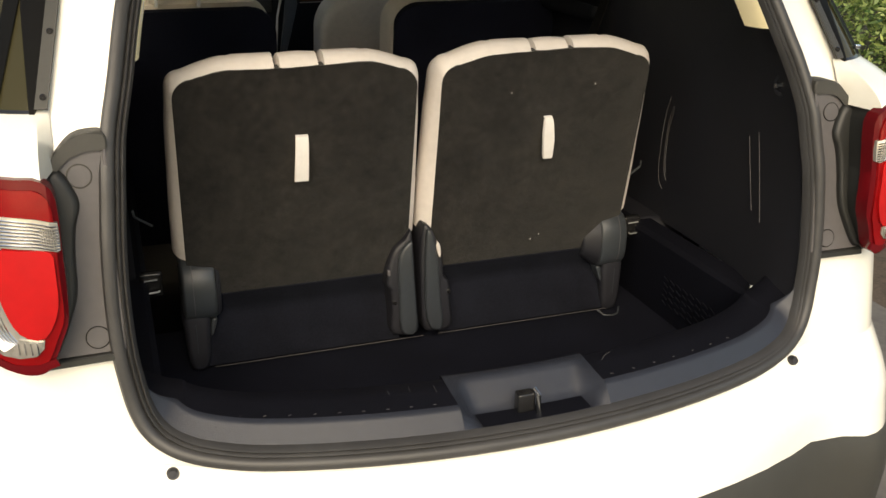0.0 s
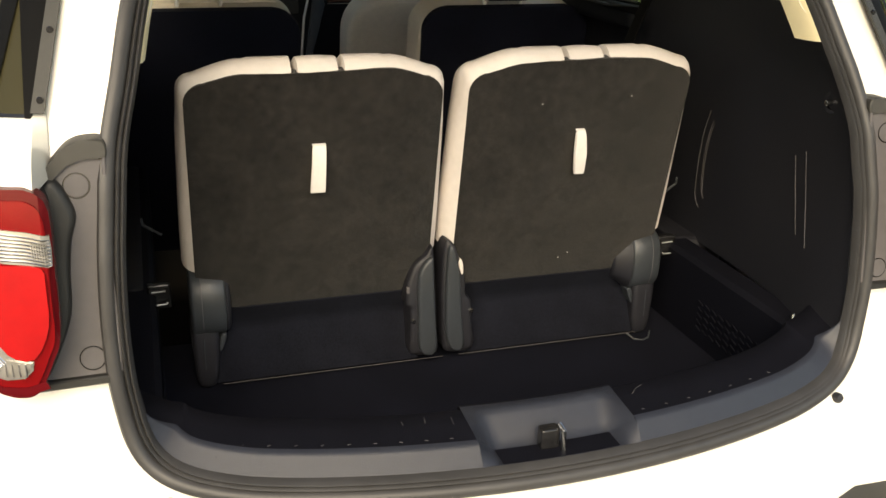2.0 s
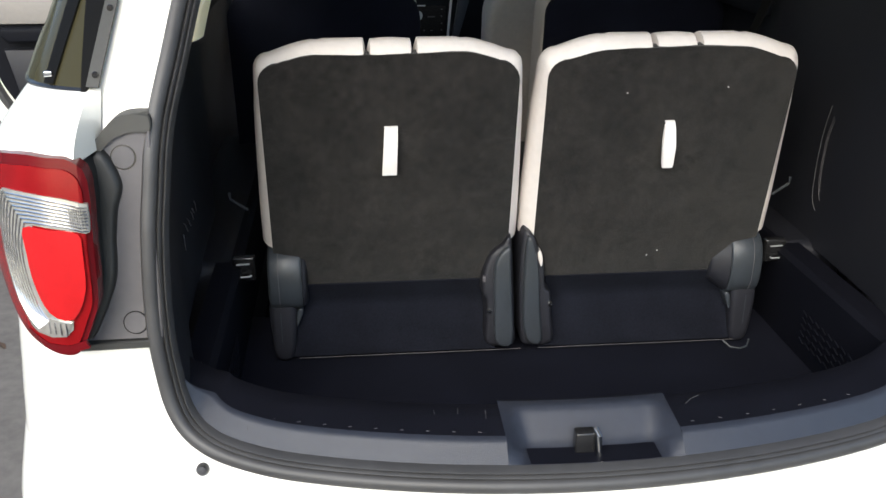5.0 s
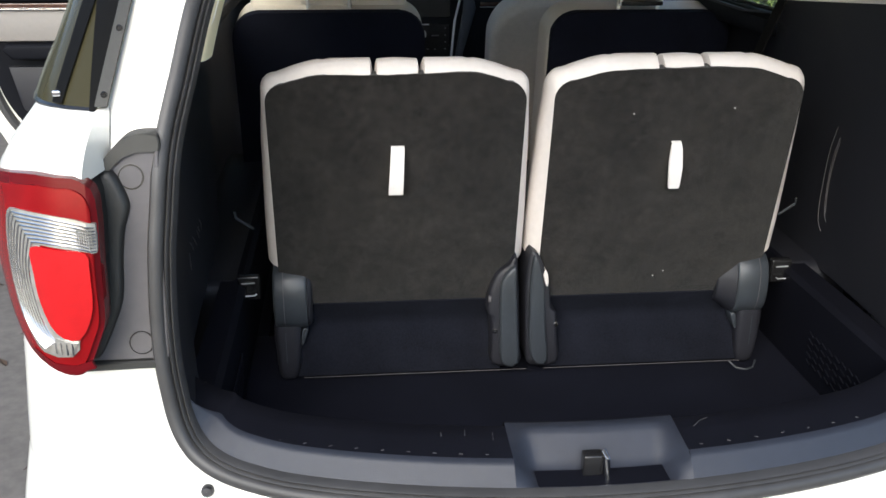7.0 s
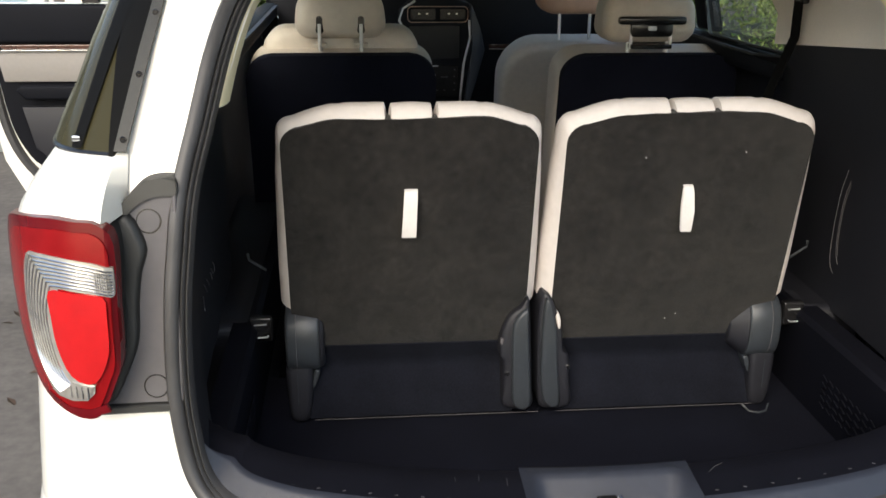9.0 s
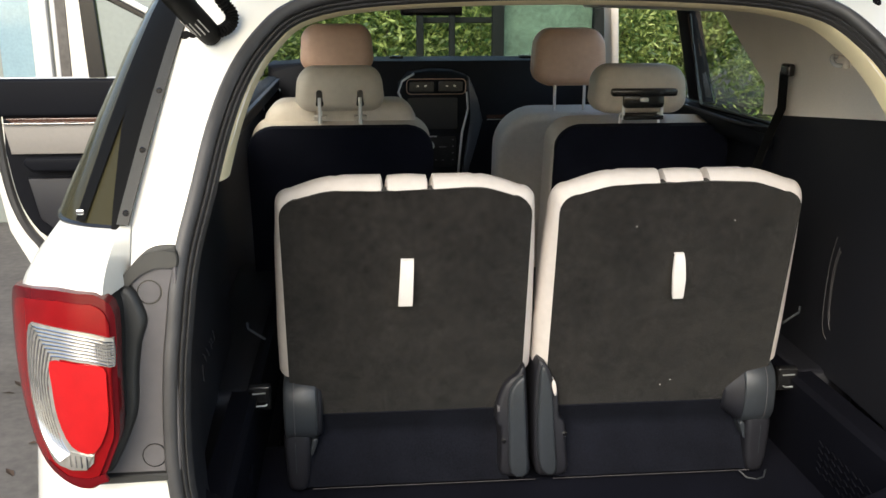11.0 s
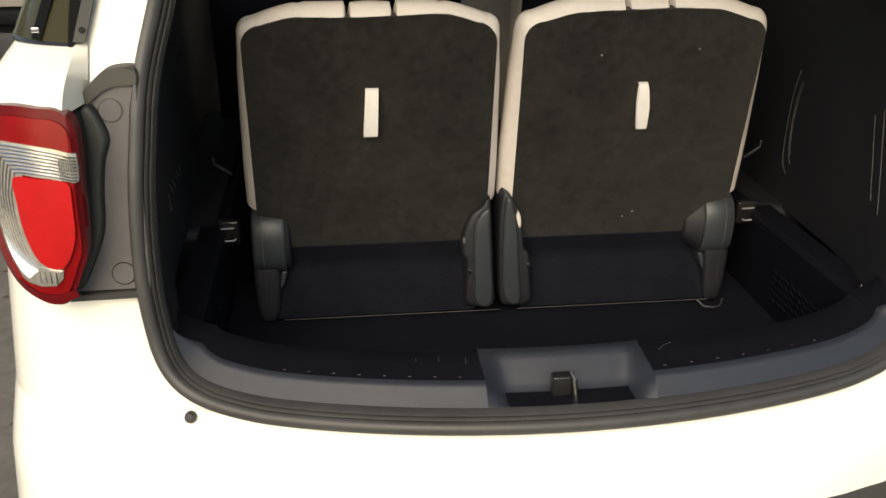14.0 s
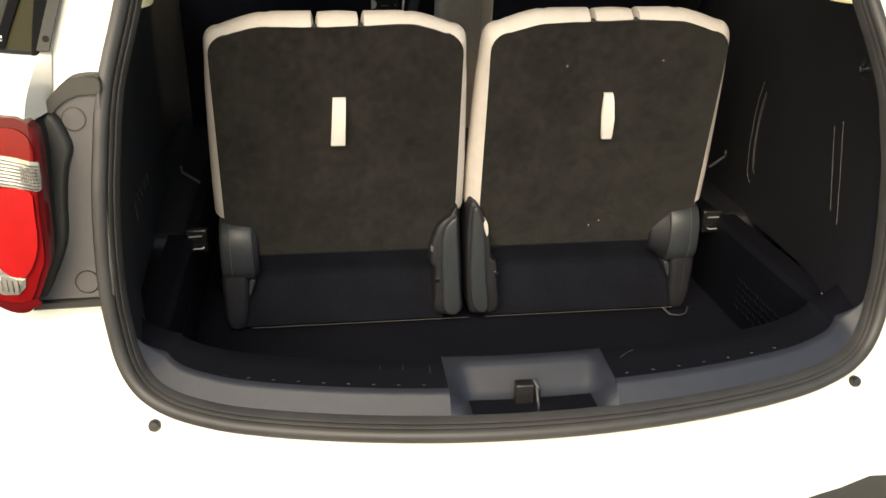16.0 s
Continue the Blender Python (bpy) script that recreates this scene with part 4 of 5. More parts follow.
for s in (-1, 1):
    lamp = part("tail_lamp", lamp_face(LAMP, 0.0, 0.028, s), M_LENS_D, car, "red and clear tail lamp")
    part("lamp_housing", lamp_face([(0.766 + (x - 0.766) * 0.955, 1.13 + (z - 1.13) * 0.96) for x, z in LAMP], -0.026, 0.065, s), M_POCKET_D, lamp, "black lamp housing")
    inner = [(0.77 + (x - 0.77) * 0.90, 1.13 + (z - 1.13) * 0.91) for x, z in LAMP]
    part("outer_lens", lamp_face([(x - 0.004, z) for x, z in inner], 0.004, 0.01, s), M_LENS_R, lamp, "bright red outer lens")
    part("reflector", lamp_face(REFLECT, 0.007, 0.01, s), M_LENS_W, lamp, "clear ribbed reflector")
    for k in range(8):
        off = 0.0052 * k
        rib = smooth_line([(0.676, 1.204 - off * 0.85, 0), (0.707, 1.214 - off * 0.85, 0), (0.742, 1.219 - off * 0.9, 0), (0.780 - off * 0.6, 1.217 - off * 0.9, 0), (0.796 - off, 1.207 - off * 0.7, 0), (0.806 - off, 1.145, 0), (0.803 - off, 1.098, 0), (0.794 - off, 1.062, 0), (0.779 - off * 0.9, 1.037 + off * 0.2, 0), (0.766 - off * 0.6, 1.026 + off * 0.5, 0)], 3)
        part("reflector_rib", tube([(CX + s * p.x, lamp_y(p.x, p.y) - 0.0072, p.y) for p in rib], 0.0013, 6), M_STEEL, lamp)
    for k in range(7):
        part("reflector_flute", tube([(CX + s * (0.679 + 0.0028 * k), lamp_y(0.679 + 0.0028 * k, 1.19) - 0.0085, z) for z in (1.176, 1.190, 1.206)], 0.0008, 5), M_LENS_W, lamp)
    # A thin dark red plate paints the shadow along the lamp's lower edge.
    part("lamp_shadow_band", lamp_face([(0.698, 1.002), (0.723, 0.994), (0.758, 0.995), (0.794, 1.008), (0.790, 1.015), (0.757, 1.004), (0.724, 1.006), (0.702, 1.014)], 0.0062, 0.006, s), M_LENS_D, lamp, "dark red band painting the shadow low on the lens")
    for k in range(4):
        part("reflector_facet", tube([(CX + s * (0.722 + 0.008 * k), lamp_y(0.722 + 0.008 * k, 1.04) - 0.0105, z) for z in (1.027, 1.036, 1.045)], 0.0011, 5), M_CHROME, lamp)
    part("brake_lens", lamp_face(RED, 0.009, 0.01, s), M_LENS_B, lamp, "bright red brake lens")
    part("reflector_block", lamp_face([(0.727, 1.024), (0.760, 1.022), (0.744, 1.050), (0.714, 1.045)], 0.010, 0.01, s), M_LENS_W, lamp, "bright faceted reflector")

    def py(z):
        return 0.060 + 0.16 * (z - 1.011)
    plate = [(0.610, 0.985), (0.728, 0.985), (0.732, 1.02), (0.732, 1.22), (0.700, 1.25), (0.662, 1.281), (0.640, 1.296), (0.605, 1.300), (0.600, 1.27), (0.606, 1.15)]
    pocket = part("lamp_pocket", prism(plate, 0.0, 0.03, 0.002, 1, lambda x, y, z: (CX + s * x, py(z) + y, z)), M_POCKET, car, "grey plastic lamp pocket")
    bulge = [(0.700, 1.000), (0.715, 0.991), (0.735, 0.990), (0.738, 1.10), (0.735, 1.230), (0.695, 1.250), (0.674, 1.256), (0.664, 1.249), (0.656, 1.233), (0.648, 1.206), (0.657, 1.175), (0.663, 1.13), (0.665, 1.091), (0.673, 1.058)]
    part("pocket_bulge", pillow(rounded(bulge, 3), -0.012, 0.01, 0.010, lambda x, y, z: (CX + s * x, py(z) + y, z)), M_POCKET_D, pocket, "dark moulded bulge")
    part("pocket_top", prism(rounded([(0.604, 1.279), (0.622, 1.279), (0.645, 1.276), (0.664, 1.262), (0.690, 1.235), (0.702, 1.240), (0.672, 1.277), (0.652, 1.296), (0.634, 1.302), (0.606, 1.301)], 3), -0.006, 0.03, 0.002, 1, lambda x, y, z: (CX + s * x, py(z) + y, z)), M_POCKET_B, pocket)
    part("pocket_lip", prism([(0.624, 0.977), (0.724, 0.975), (0.724, 0.987), (0.624, 0.988)], -0.010, 0.03, 0.002, 1, lambda x, y, z: (CX + s * x, py(z) + y, z)), M_POCKET_D, pocket)
    part("pocket_ridge", prism([(0.610, 0.99), (0.616, 0.99), (0.615, 1.15), (0.610, 1.285), (0.604, 1.285), (0.609, 1.15)], -0.006, 0.02, 0.002, 1, lambda x, y, z: (CX + s * x, py(z) + y, z)), M_POCKET, pocket)
    for xc, zc in ((0.644, 1.244), (0.647, 1.011)):
        mrot = Matrix.Translation((CX + s * xc, py(zc), zc)) @ Matrix.Rotation(radians(90 - 9), 4, "X")
        part("pocket_cap", lathe([(0.0, 0.002), (0.0150, 0.002), (0.0158, 0.0010)], mrot, 24), M_POCKET, pocket, "round grey cap")
        part("cap_gap", lathe([(0.0158, 0.0006), (0.0175, 0.0006)], mrot, 24), M_BLACK, pocket)

    def skin(x, z, off):
        w = side_w(z)
        xc = max(w - 0.14, opening_x(z) + 0.01)
        yc = rear_y(max(xc, 0.62), z) + 0.012
        if x <= xc:
            return (CX + s * (x + 0.0), rear_y(x, z) + 0.012 - off, z)
        if x > w:
            return (CX + s * (w + off + 0.08 * (x - w)), yc + corner_d(z) + (x - w), z)
        a = math.asin(min(1.0, (x - xc) / (w - xc)))
        return (CX + s * (x + off * math.sin(a)), yc + corner_d(z) * (1 - math.cos(a)) - off * math.cos(a), z)

    ZG = [1.326, 1.333, 1.34, 1.36, 1.38, 1.42, 1.46, 1.50, 1.54, 1.58, 1.62, 1.66]
    xin = lambda z: interp(z, (1.32, 1.60, 1.66), (0.690, 0.623, 0.608))
    def band(x0, x1, off, zz_=ZG, n=10):
        return grid([[skin(x0(z) + (x1(z) - x0(z)) * k / n, z, off) for k in range(n + 1)] for z in zz_])
    glass = part("corner_window", thicken(band(xin, lambda z: side_w(z) + 0.30, 0.013, n=40), 0.003), M_TINT, car, "dark tinted corner glass with an olive reflection painted in")
    for zt in (1.326,):
        part("window_foot", tube([skin(xin(zt) + (side_w(zt) - 0.001 - xin(zt)) * k / 10, zt, 0.010) for k in range(11)], 0.005, 6), M_BLACK, glass)
    part("frit_band", band(lambda z: interp(z, (1.33, 1.483, 1.66), (0.733, 0.684, 0.628)), lambda z: interp(z, (1.33, 1.53, 1.66), (0.747, 0.690, 0.650)), 0.0175, ZG[1:]), M_FRIT, glass, "black printed band")
    part("frit_band", band(xin, lambda z: interp(z, (1.325, 1.483, 1.66), (0.695, 0.687, 0.632)), 0.0172), M_FRIT, glass, "black printed band")
    strip = part("window_strip", thicken(band(lambda z: xin(z) - 0.014, lambda z: xin(z) + 0.001, 0.0185, ZG[1:], 3), 0.004), M_POCKET_B, car, "grey window edge strip")
    for zb in (1.348, 1.43, 1.51):
        part("strip_screw", lathe([(0.0, 0.003), (0.004, 0.003), (0.005, 0.0)], Matrix.Translation(skin(xin(zb) - 0.008, zb, 0.019)) @ Matrix.Rotation(radians(90), 4, "X"), 10), M_BLACK, strip)
    part("glass_clip", rbox((0.012, 0.008, 0.008), 0.002, skin(0.737, 1.345, 0.020)), M_CHROME, glass, "bright glass clip")
    rows = []
    for k in range(9):
        z = 1.256 + 0.074 * k / 8
        f = (k / 8) ** 1.6
        row = []
        for q in range(15):
            x = 0.678 + 0.155 * q / 14
            zz0 = z - 0.012 * max(0.0, (x - 0.74) / 0.1) ** 2 * (1 - k / 8)
            xs_ = min(x, side_w(zz0) - 0.004)
            y1 = skin(xs_, zz0, 0.006)[1]
            y0 = lamp_y(x, 1.25) + 0.010
            e = 0.0 if q else 1.0
            yy = y0 + (y1 - y0) * max(f, e)
            row.append((CX + s * (xs_ + (0.0 if q else -0.004)), min(yy, y1 + 0.01), zz0))
        rows.append(row)
    part("corner_panel", grid([[(x, y + 0.05, z) for x, y, z in rows[0]]] + rows), M_WHITE, car, "white corner panel above the lamp")
    # buffer on the body below the opening corner
    part("rubber_buffer", lathe([(0.0, 0.013), (0.006, 0.0125), (0.009, 0.008), (0.0095, 0.0)], Matrix.Translation((s * 0.567 + CX, rear_y(0.567, 0.80) + 0.003, 0.791)) @ Matrix.Rotation(radians(70), 4, "X"), 16), M_TRIM, car, "round black rubber buffer")

# lower bumper: black insert, silver plate
zs_v = [0.36, 0.42, 0.48, 0.53, 0.57, 0.585]


def out_plan(z, k, s, off):
    a, b = Vector(plan_point(z, k, s, 2.45)), Vector(plan_point(z, min(3, k + 0.02), s, 2.45))
    t = (b - a).normalized()
    nrm = Vector((t.y, -t.x, 0)) * s
    return a + nrm * off


for s in (-1, 1):
    rows = [[out_plan(z + 0.032 + (0.072 * (1 - k ** 2) if k < 1 else 0), k, s, 0.006 if z < 0.58 else 0.0) for k in KS if k <= 2.2] for z in zs_v]
    part("bumper_insert", grid(rows), M_POCKET_B, car, "black lower bumper insert")
    part("tyre", lathe([(0.20, -0.12), (0.33, -0.12), (0.365, -0.09), (0.375, 0.0), (0.365, 0.09), (0.33, 0.12), (0.20, 0.12)], pose(CX + s * 0.80, 1.02, 0.375, 0, 90, 0), 32), M_RUBBER, car, "black rubber tyre")
    part("tyre", lathe([(0.20, -0.12), (0.33, -0.12), (0.365, -0.09), (0.375, 0.0), (0.365, 0.09), (0.33, 0.12), (0.20, 0.12)], pose(CX + s * 0.80, 3.85, 0.375, 0, 90, 0), 32), M_RUBBER, car, "black rubber tyre")
for s in (-1, 1):
    for wy in (1.02, 3.85):
        part("rim", lathe([(0.0, 0.075), (0.05, 0.085), (0.19, 0.06), (0.205, 0.10), (0.215, 0.095), (0.215, 0.0)], pose(CX + s * 0.80, wy, 0.375, 0, 90 * s, 0), 28), M_SATIN, car, "silver wheel rim")
part("skid_plate", grid([[(CX + x, rear_y(min(abs(x), 0.6), 0.45) - 0.004 + (0.53 - z) * 0.3, z) for z in (0.40, 0.46, 0.515, 0.52)] for x in [q * 0.05 for q in range(-11, 12)]]), M_STEEL, car, "silver bumper plate")
rows = []
for y, w, zt in ((3.36, 0.93, 1.22), (3.5, 0.95, 1.20), (3.9, 0.96, 1.17), (4.4, 0.94, 1.12), (4.7, 0.88, 1.04), (4.85, 0.78, 0.90), (4.9, 0.70, 0.70)):
    rows.append([(CX + w * math.copysign(abs(math.cos(a)) ** 0.35, math.cos(a)), y, 0.36 + (zt - 0.36) * max(0.0, math.sin(a)) ** 0.35) for a in [math.pi * q / 24 for q in range(25)]])
rows.append([(CX + (p[0] - CX) * 0.6, 4.92, 0.36 + (p[2] - 0.36) * 0.7) for p in rows[-1]])
part("front_body", thicken(grid(rows), 0.006), M_WHITE, car, "white bonnet and wings")
ws = part("windscreen", thicken(grid([[(CX + x * (1 - 0.10 * k), 3.24 - 0.60 * k - 0.10 * (x / 0.7) ** 2, 1.375 + 0.315 * k) for x in [q * 0.07 for q in range(-10, 11)]] for k in (0, 0.25, 0.5, 0.75, 1.0)]), 0.004), M_PANE, car, "clear windscreen")
ws.visible_shadow = False
for s in (-1, 1):
    part("sill_panel", rbox((0.10, 1.6, 0.25), 0.03, (CX + s * 0.86, 2.4, 0.43)), M_WHITE, car, "white door sill")

# strut with its label, and the wiring sleeve, at the top of the left pillar
S0, S1 = Vector((-0.556, 0.316, 1.588)), Vector((-0.578, 0.200, 1.637))
sd = (S1 - S0).normalized()
strut = part("gas_strut", tube([S0 - sd * 0.006, S0, S0 + sd * 0.004, S0 + sd * 0.02, S0 + sd * 0.30, S0 + sd * 0.46], [0.009, 0.014, 0.017, 0.018, 0.018, 0.018], 18), M_FRIT, car, "black gas strut with a printed label")
su = sd.cross(Vector((1, 0, 0))).normalized()
su = su if su.y < 0 else -su
sv = sd.cross(su)
for k in range(5):
    a = radians(-44 + 22 * k)
    o = (su * math.cos(a) + sv * math.sin(a)) * 0.0181
    part("label_bar", tube([S0 + sd * 0.050 + o, S0 + sd * (0.098 - 0.006 * (k % 2)) + o], 0.0009, 5), M_STRAP, strut)
sleeve = smooth_line([(-0.566, 0.300, 1.600), (-0.552, 0.300, 1.5945), (-0.537, 0.305, 1.597), (-0.5255, 0.315, 1.607), (-0.5245, 0.320, 1.622), (-0.535, 0.318, 1.637), (-0.548, 0.28, 1.67), (-0.56, 0.2, 1.74)], 8)
part("wiring_sleeve", tube(sleeve, [0.0085 if k % 2 else 0.0108 for k in range(len(sleeve))], 12), M_FRIT, car, "black corrugated wiring sleeve")
for x, z in ((-0.599, 1.588), (-0.586, 1.589)):
    part("pillar_plug", lathe([(0.0, 0.004), (0.006, 0.004), (0.008, 0.0)], Matrix.Translation((x, rear_y(x - CX, z) + 0.010, z)) @ Matrix.Rotation(radians(70), 4, "X"), 14), M_FRIT, car, "black rubber plug")
part("pillar_plug", lathe([(0.0, 0.004), (0.006, 0.004), (0.008, 0.0)], Matrix.Translation((0.545, rear_y(0.54, 1.637) + 0.012, 1.637)) @ Matrix.Rotation(radians(70), 4, "X"), 14), M_FRIT, car, "black rubber plug")
# raised tailgate, above the view
part("tailgate", rbox((1.30, 1.15, 0.07), 0.03, (CX, -0.12, 2.02), rot=Matrix.Rotation(radians(-26), 4, "X")), M_TRIM, car, "raised tailgate with black inner trim")
part("tailgate_skin", rbox((1.34, 1.18, 0.03), 0.012, (CX, -0.10, 2.07), rot=Matrix.Rotation(radians(-26), 4, "X")), M_WHITE, car, "white tailgate skin")
for s in (-1, 1):
    part("tailgate_hinge", tube([(CX + s * 0.40, 0.42, 1.70), (CX + s * 0.40, 0.36, 1.78), (CX + s * 0.40, 0.30, 1.80)], 0.012, 8), M_BLACK, car)

# ---- open driver's door ----
door = part("front_door", prism([(-0.97, 0.36), (-1.95, 0.36), (-2.04, 0.55), (-2.08, 0.90), (-2.06, 1.285), (-0.97, 1.285)], 3.42, 3.52, 0.02, 2), M_WHITE, car, "white front door standing open")
part("door_seal", tube(smooth_line([(-0.98, 3.415, 0.42), (-1.76, 3.415, 0.42), (-1.90, 3.415, 0.50), (-1.99, 3.415, 0.68), (-2.03, 3.415, 0.95), (-2.03, 3.415, 1.27)], 6), 0.022, 8), M_RUBBER, door, "black door seal")
part("door_trim", prism([(-1.0, 0.46)] + [(p.x, p.y) for p in smooth_line([(-1.70, 0.46, 0), (-1.85, 0.53, 0), (-1.95, 0.70, 0), (-1.99, 0.95, 0)], 5)] + [(-1.99, 1.28), (-1.0, 1.28)], 3.37, 3.43, 0.012, 2), M_DOOR, door, "dark door trim")
part("door_top_trim", prism([(-1.0, 1.11), (-2.0, 1.11), (-2.0, 1.285), (-1.0, 1.285)], 3.345, 3.40, 0.02, 3), M_DOOR, door, "dark padded door top")
part("door_wood", prism([(-1.0, 1.085), (-1.94, 1.085), (-1.97, 1.105), (-1.0, 1.108)], 3.34, 3.38, 0.004, 2), M_WOOD, door, "dark wood strip")
part("door_wood_line", rbox((0.98, 0.01, 0.006), 0.001, (-1.49, 3.338, 1.080)), M_CHROME, door)
# Pale leather insert; a darker base colour stands for the shade on it.
part("door_insert", prism([(-1.0, 0.935), (-1.96, 0.935), (-1.985, 1.075), (-1.0, 1.075)], 3.35, 3.40, 0.008, 2), mat("shaded_door_leather", (0.21, 0.195, 0.18), 0.5, var=0.06, bump=0.2, bump_scale=400), door, "pale leather door insert with shade painted in")
part("armrest", prism([(-1.0, 0.86), (-1.86, 0.86), (-1.90, 0.90), (-1.88, 0.925), (-1.0, 0.925)], 3.30, 3.40, 0.012, 3), M_DOOR, door, "dark armrest")
part("door_pocket", prism([(-1.0, 0.52), (-1.74, 0.52), (-1.86, 0.62), (-1.90, 0.82), (-1.0, 0.82)], 3.352, 3.40, 0.01, 2), M_TRIM, door)
part("door_latch", tube([(x, 3.41, z) for x, z in rr(0.035, 0.05, 0.008, 3, -2.03, 0.87)], 0.004, 6, closed=True), M_STEEL, door, "steel latch")
part("window_frame", prism([(-1.595, 1.28), (-1.515, 1.28), (-1.545, 1.75), (-1.615, 1.75)], 3.43, 3.47, 0.006, 1), M_BLACK, door, "black window post")
part("window_frame", prism([(-1.66, 1.73), (-1.30, 1.54), (-1.28, 1.56), (-1.66, 1.77)], 3.43, 3.47, 0.006, 1), M_BLACK, door, "black window frame")
part("window_frame", prism([(-1.66, 1.77), (-1.29, 1.565), (-1.27, 1.585), (-1.66, 1.80)], 3.43, 3.47, 0.006, 1), M_WHITE, door, "white window frame")

rl = random.Random(5)
lv, lf = [], []
for k in range(160):
    c = Vector((rl.uniform(-2.6, -1.05), rl.uniform(0.4, 4.6), 0.004))
    a, l, w = rl.uniform(0, math.tau), rl.uniform(0.02, 0.05), rl.uniform(0.008, 0.018)
    u, v = Vector((math.cos(a), math.sin(a), rl.uniform(-0.1, 0.2))), Vector((-math.sin(a), math.cos(a), 0.1))
    n0 = len(lv)
    lv += [c - u * l, c + v * w + Vector((0, 0, 0.006)), c + u * l, c - v * w + Vector((0, 0, 0.004))]
    lf.append((n0, n0 + 1, n0 + 2, n0 + 3))
me = bpy.data.meshes.new("fallen_leaves")
me.from_pydata(lv, [], lf)
me.materials.append(mat("dry_leaf", (0.045, 0.028, 0.018), 0.8, var=0.5, grain=(4, 20), bump=0.0))
tagged(new("fallen_leaves", me), "dry brown leaves scattered on the drive", "leaves", kind="stuff")

# ---- setting ----
gr = mesh_ob("ground", grid([[(x, y, 0) for x in (-300, -8, -4, -2, 0, 2, 4, 8, 300)] for y in (-300, -8, -4, -2, 0, 2, 4, 8, 300)]), M_CONCRETE)
tagged(gr, "stained pale concrete drive", "ground", kind="structure")
bed = mesh_ob("planting_bed", grid([[(x, y, 0.03 + 0.05 * noise.noise((x * 0.9, y * 0.9, 0)) + (0.0 if 2.2 < x < 19 else -0.06)) for x in [2.0 + 0.5 * k for k in range(36)]] for y in [-0.4 + 0.5 * k for k in range(40)]]), M_SOIL)
tagged(bed, "mulched planting bed beside the drive", "ground", kind="structure")
bed2 = mesh_ob("planting_bed", grid([[(x, y, 0.035 + 0.05 * noise.noise((x * 0.9, y * 0.9, 4)) + (0 if y > 7.7 else -0.06)) for x in [-8 + 1.0 * k for k in range(34)]] for y in [7.6 + 0.8 * k for k in range(34)]]), M_SOIL)
tagged(bed2, "mulched planting bed behind the posts", "ground", kind="structure")


def shrub(cx, cy, h, r, n, seed, size=0.07):
    rnd = random.Random(seed)
    t = thing("shrub", "dense green leafy shrub in a mulched bed", "shrub", pose(cx, cy, 0.02), "shrubs")
    bs = bmesh.new()
    tips = []
    for k in range(9):
        a, l = rnd.uniform(0, math.tau), rnd.uniform(0.5, 0.95) * h
        tip = (rnd.uniform(0.2, 0.75) * r * math.cos(a), rnd.uniform(0.2, 0.75) * r * math.sin(a), l)
        tips.append(tip)
        tube([(0.04 * math.cos(a), 0.04 * math.sin(a), 0), (tip[0] * 0.4, tip[1] * 0.4, l * 0.5), tip], [0.02, 0.013, 0.004], 5, bs)
    part("stems", bs, M_SOIL, t, "brown woody stems")
    g = np.random.default_rng(seed)
    T = np.array(tips)[g.integers(0, len(tips), n)] * (g.uniform(0.1, 1.0, n) ** 0.6)[:, None]
    C = T + np.c_[g.normal(0, r * 0.42, n), g.normal(0, r * 0.42, n), g.normal(0, 0.18, n)]
    C[:, 2] = np.maximum(C[:, 2], 0.04)
    U = g.normal(0, 1, (n, 3)) * (1, 1, 0.7) - (0, 0, 0.3)
    U /= np.linalg.norm(U, axis=1)[:, None]
    V = np.cross(U, g.normal(0, 1, (n, 3)))
    V /= np.linalg.norm(V, axis=1)[:, None]
    L, W = size * g.uniform(0.5, 1.4, n)[:, None], size * g.uniform(0.22, 0.42, n)[:, None]
    verts = np.stack([C - U * L, C + V * W - U * L * 0.1, C + U * L, C - V * W - U * L * 0.1], 1).reshape(-1, 3).tolist()
    faces = [(4 * k, 4 * k + 1, 4 * k + 2, 4 * k + 3) for k in range(n)]
    me = bpy.data.meshes.new("leaves")
    me.from_pydata(verts, [], faces)
    me.materials.append(M_LEAF)
    ob = new("leaves", me)
    ob.parent = t
    return t


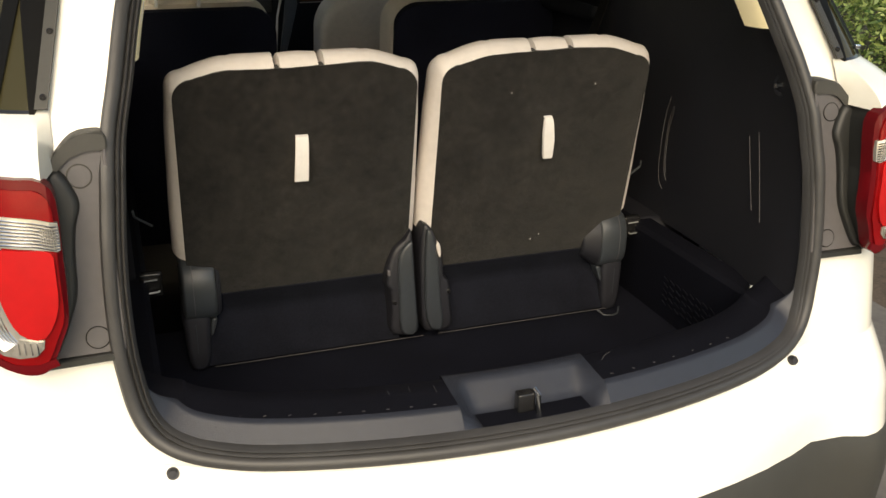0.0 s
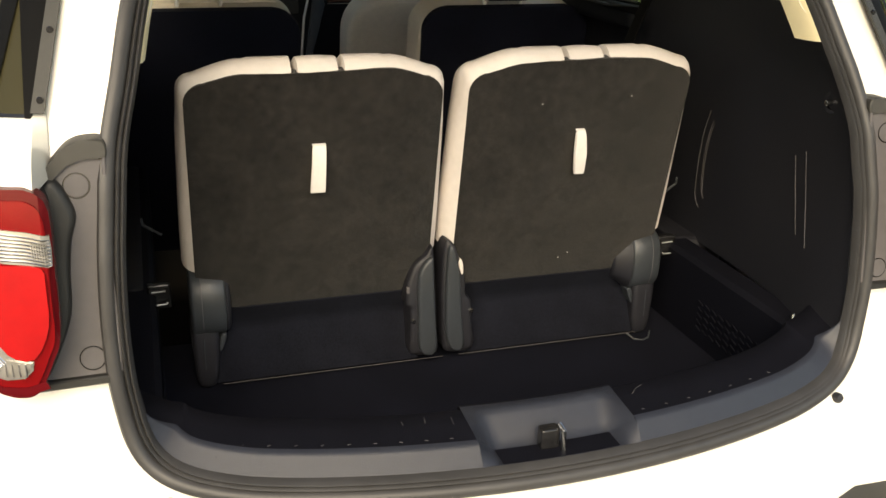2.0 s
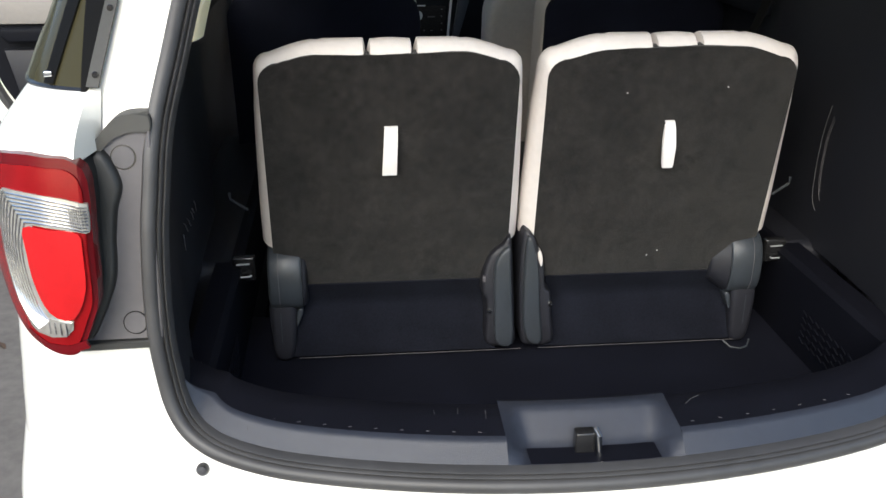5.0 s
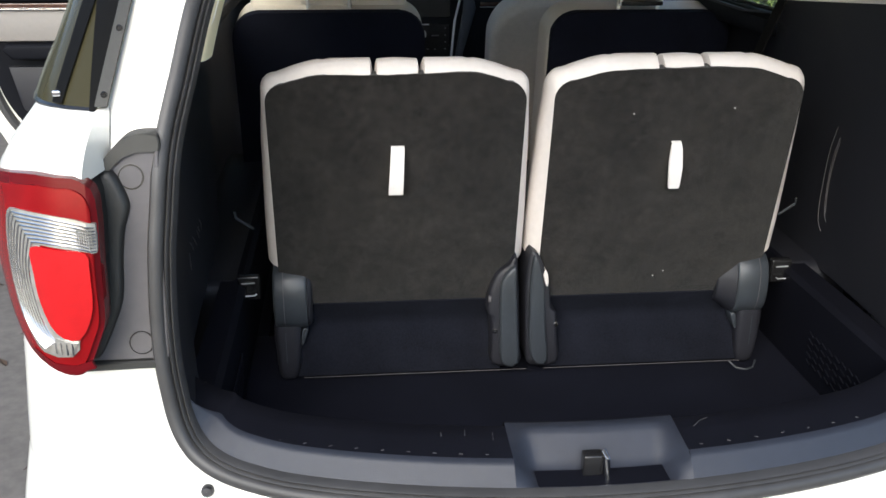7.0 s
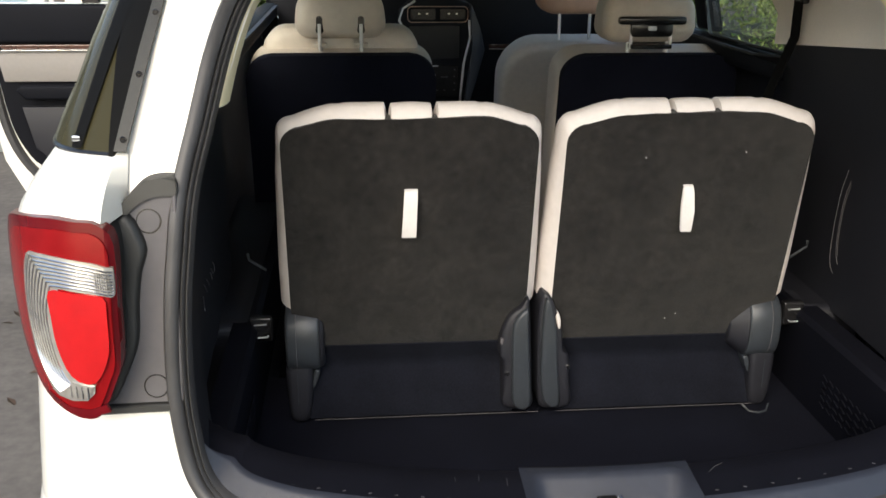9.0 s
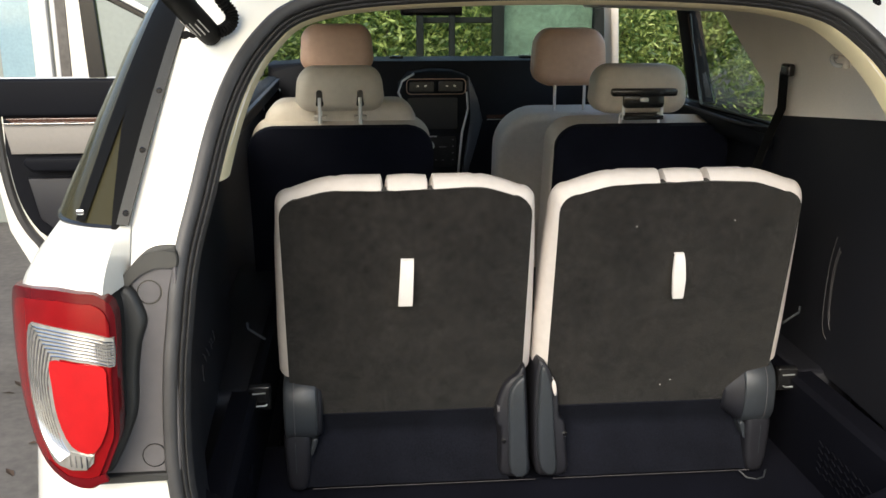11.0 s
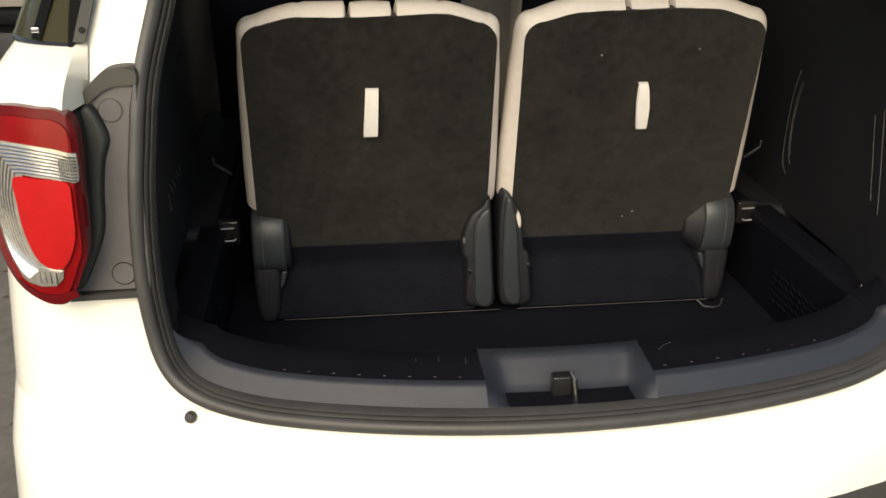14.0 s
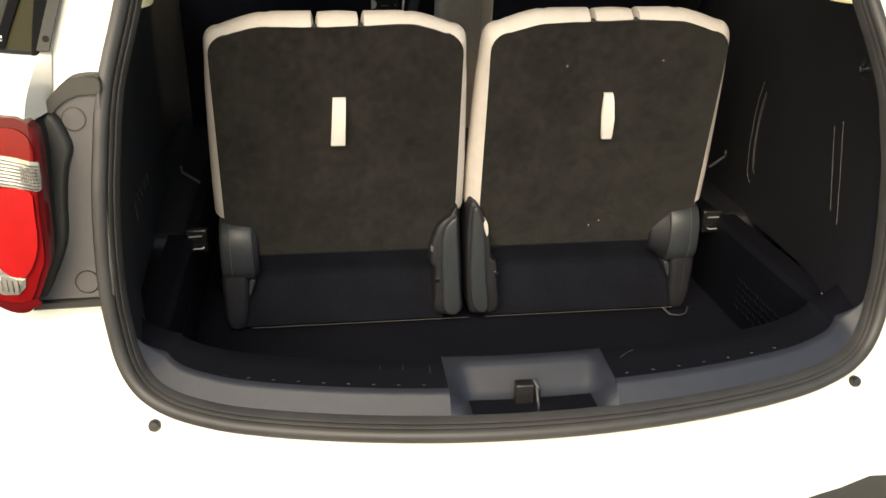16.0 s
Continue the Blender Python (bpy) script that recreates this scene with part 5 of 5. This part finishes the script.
for k, (cx, cy, h, r) in enumerate(((4.6, 3.0, 1.9, 0.9), (5.4, 4.6, 2.4, 1.0), (4.9, 6.4, 2.2, 1.0), (6.4, 5.8, 3.0, 1.2), (6.2, 3.4, 2.7, 1.1), (4.4, 8.2, 2.4, 1.0), (7.6, 4.6, 3.2, 1.3), (7.9, 7.4, 3.4, 1.3), (6.2, 8.4, 3.0, 1.2), (9.6, 5.9, 3.6, 1.4), (8.6, 10.0, 3.6, 1.4))):
    shrub(cx, cy, h, r, 15000, k, 0.029)
for k, (cx, cy, h, r) in enumerate(((-1.3, 8.9, 2.3, 0.9), (-0.1, 8.7, 2.6, 0.9), (1.0, 9.0, 2.4, 0.9), (2.2, 9.4, 2.5, 1.0), (0.2, 10.4, 3.2, 1.2), (-1.6, 10.6, 3.0, 1.2), (2.0, 11.0, 3.2, 1.2))):
    shrub(cx, cy, h, r, 13000, 20 + k, 0.044)


for k, (cx, cy) in enumerate(((3.7, 11.6), (5.3, 10.8), (6.6, 13.4), (4.6, 14.2), (3.3, 13.6), (8.2, 14.6), (10.8, 7.2), (9.8, 11.5), (1.2, 13.5), (-1.5, 13.0))):
    shrub(cx, cy, 3.6, 1.5, 12000, 50 + k, 0.06)


def slab(name, size, at, material, label, category, r=0.01):
    return tagged(mesh_ob(name, rbox(size, r, at), material), label, category, kind="structure")


# porch frame ahead of the car
for x, w in ((0.20, 0.06), (0.47, 0.05), (0.86, 0.10), (1.73, 0.10), (-1.35, 0.10)):
    slab("porch_post", (w, 0.08, 2.6), (x, 6.9, 1.3), M_DARKPOST, "dark painted porch post", "post")
slab("porch_rail", (0.70, 0.05, 0.05), (0.55, 7.0, 1.47), M_DARKPOST, "dark painted rail between posts", "rail")
# Flat grey green panel added in place of foliage behind reflecting glass.
slab("foliage_panel", (0.80, 0.03, 2.4), (1.30, 7.02, 1.22), mat("foliage_behind_glass", (0.11, 0.17, 0.125), 0.8, var=0.35, grain=(6, 30), bump=0.1, spec=0.1), "grey green panel standing in for foliage behind glass", "panel")
# house wall beside the drive
wall = slab("house_wall", (3.9, 0.25, 2.7), (-3.55, 6.15, 1.35), M_WALL, "pale rendered house wall", "wall")
slab("house_wall_return", (0.25, 5.0, 2.7), (-5.4, 3.7, 1.35), M_WALL, "pale rendered house wall", "wall")
slab("window_frame", (0.12, 0.06, 2.0), (-2.60, 6.0, 1.35), M_STRAP, "white painted window frame", "frame")
slab("window_frame", (0.035, 0.05, 2.0), (-2.50, 6.01, 1.35), M_STRAP, "white painted window frame", "frame")
slab("window_pane", (0.24, 0.02, 1.8), (-2.78, 6.015, 1.35), mat("pale_window", (0.26, 0.38, 0.43), 0.08, var=0.1, bump=0.0), "pale blue window pane", "window")
slab("house_wall_pier", (0.10, 0.06, 2.7), (-2.46, 6.02, 1.35), M_CONCRETE, "grey plaster pier", "wall")
slab("door_board", (0.22, 0.06, 2.7), (-2.32, 6.03, 1.35), M_HEAD, "cream painted board", "wall")
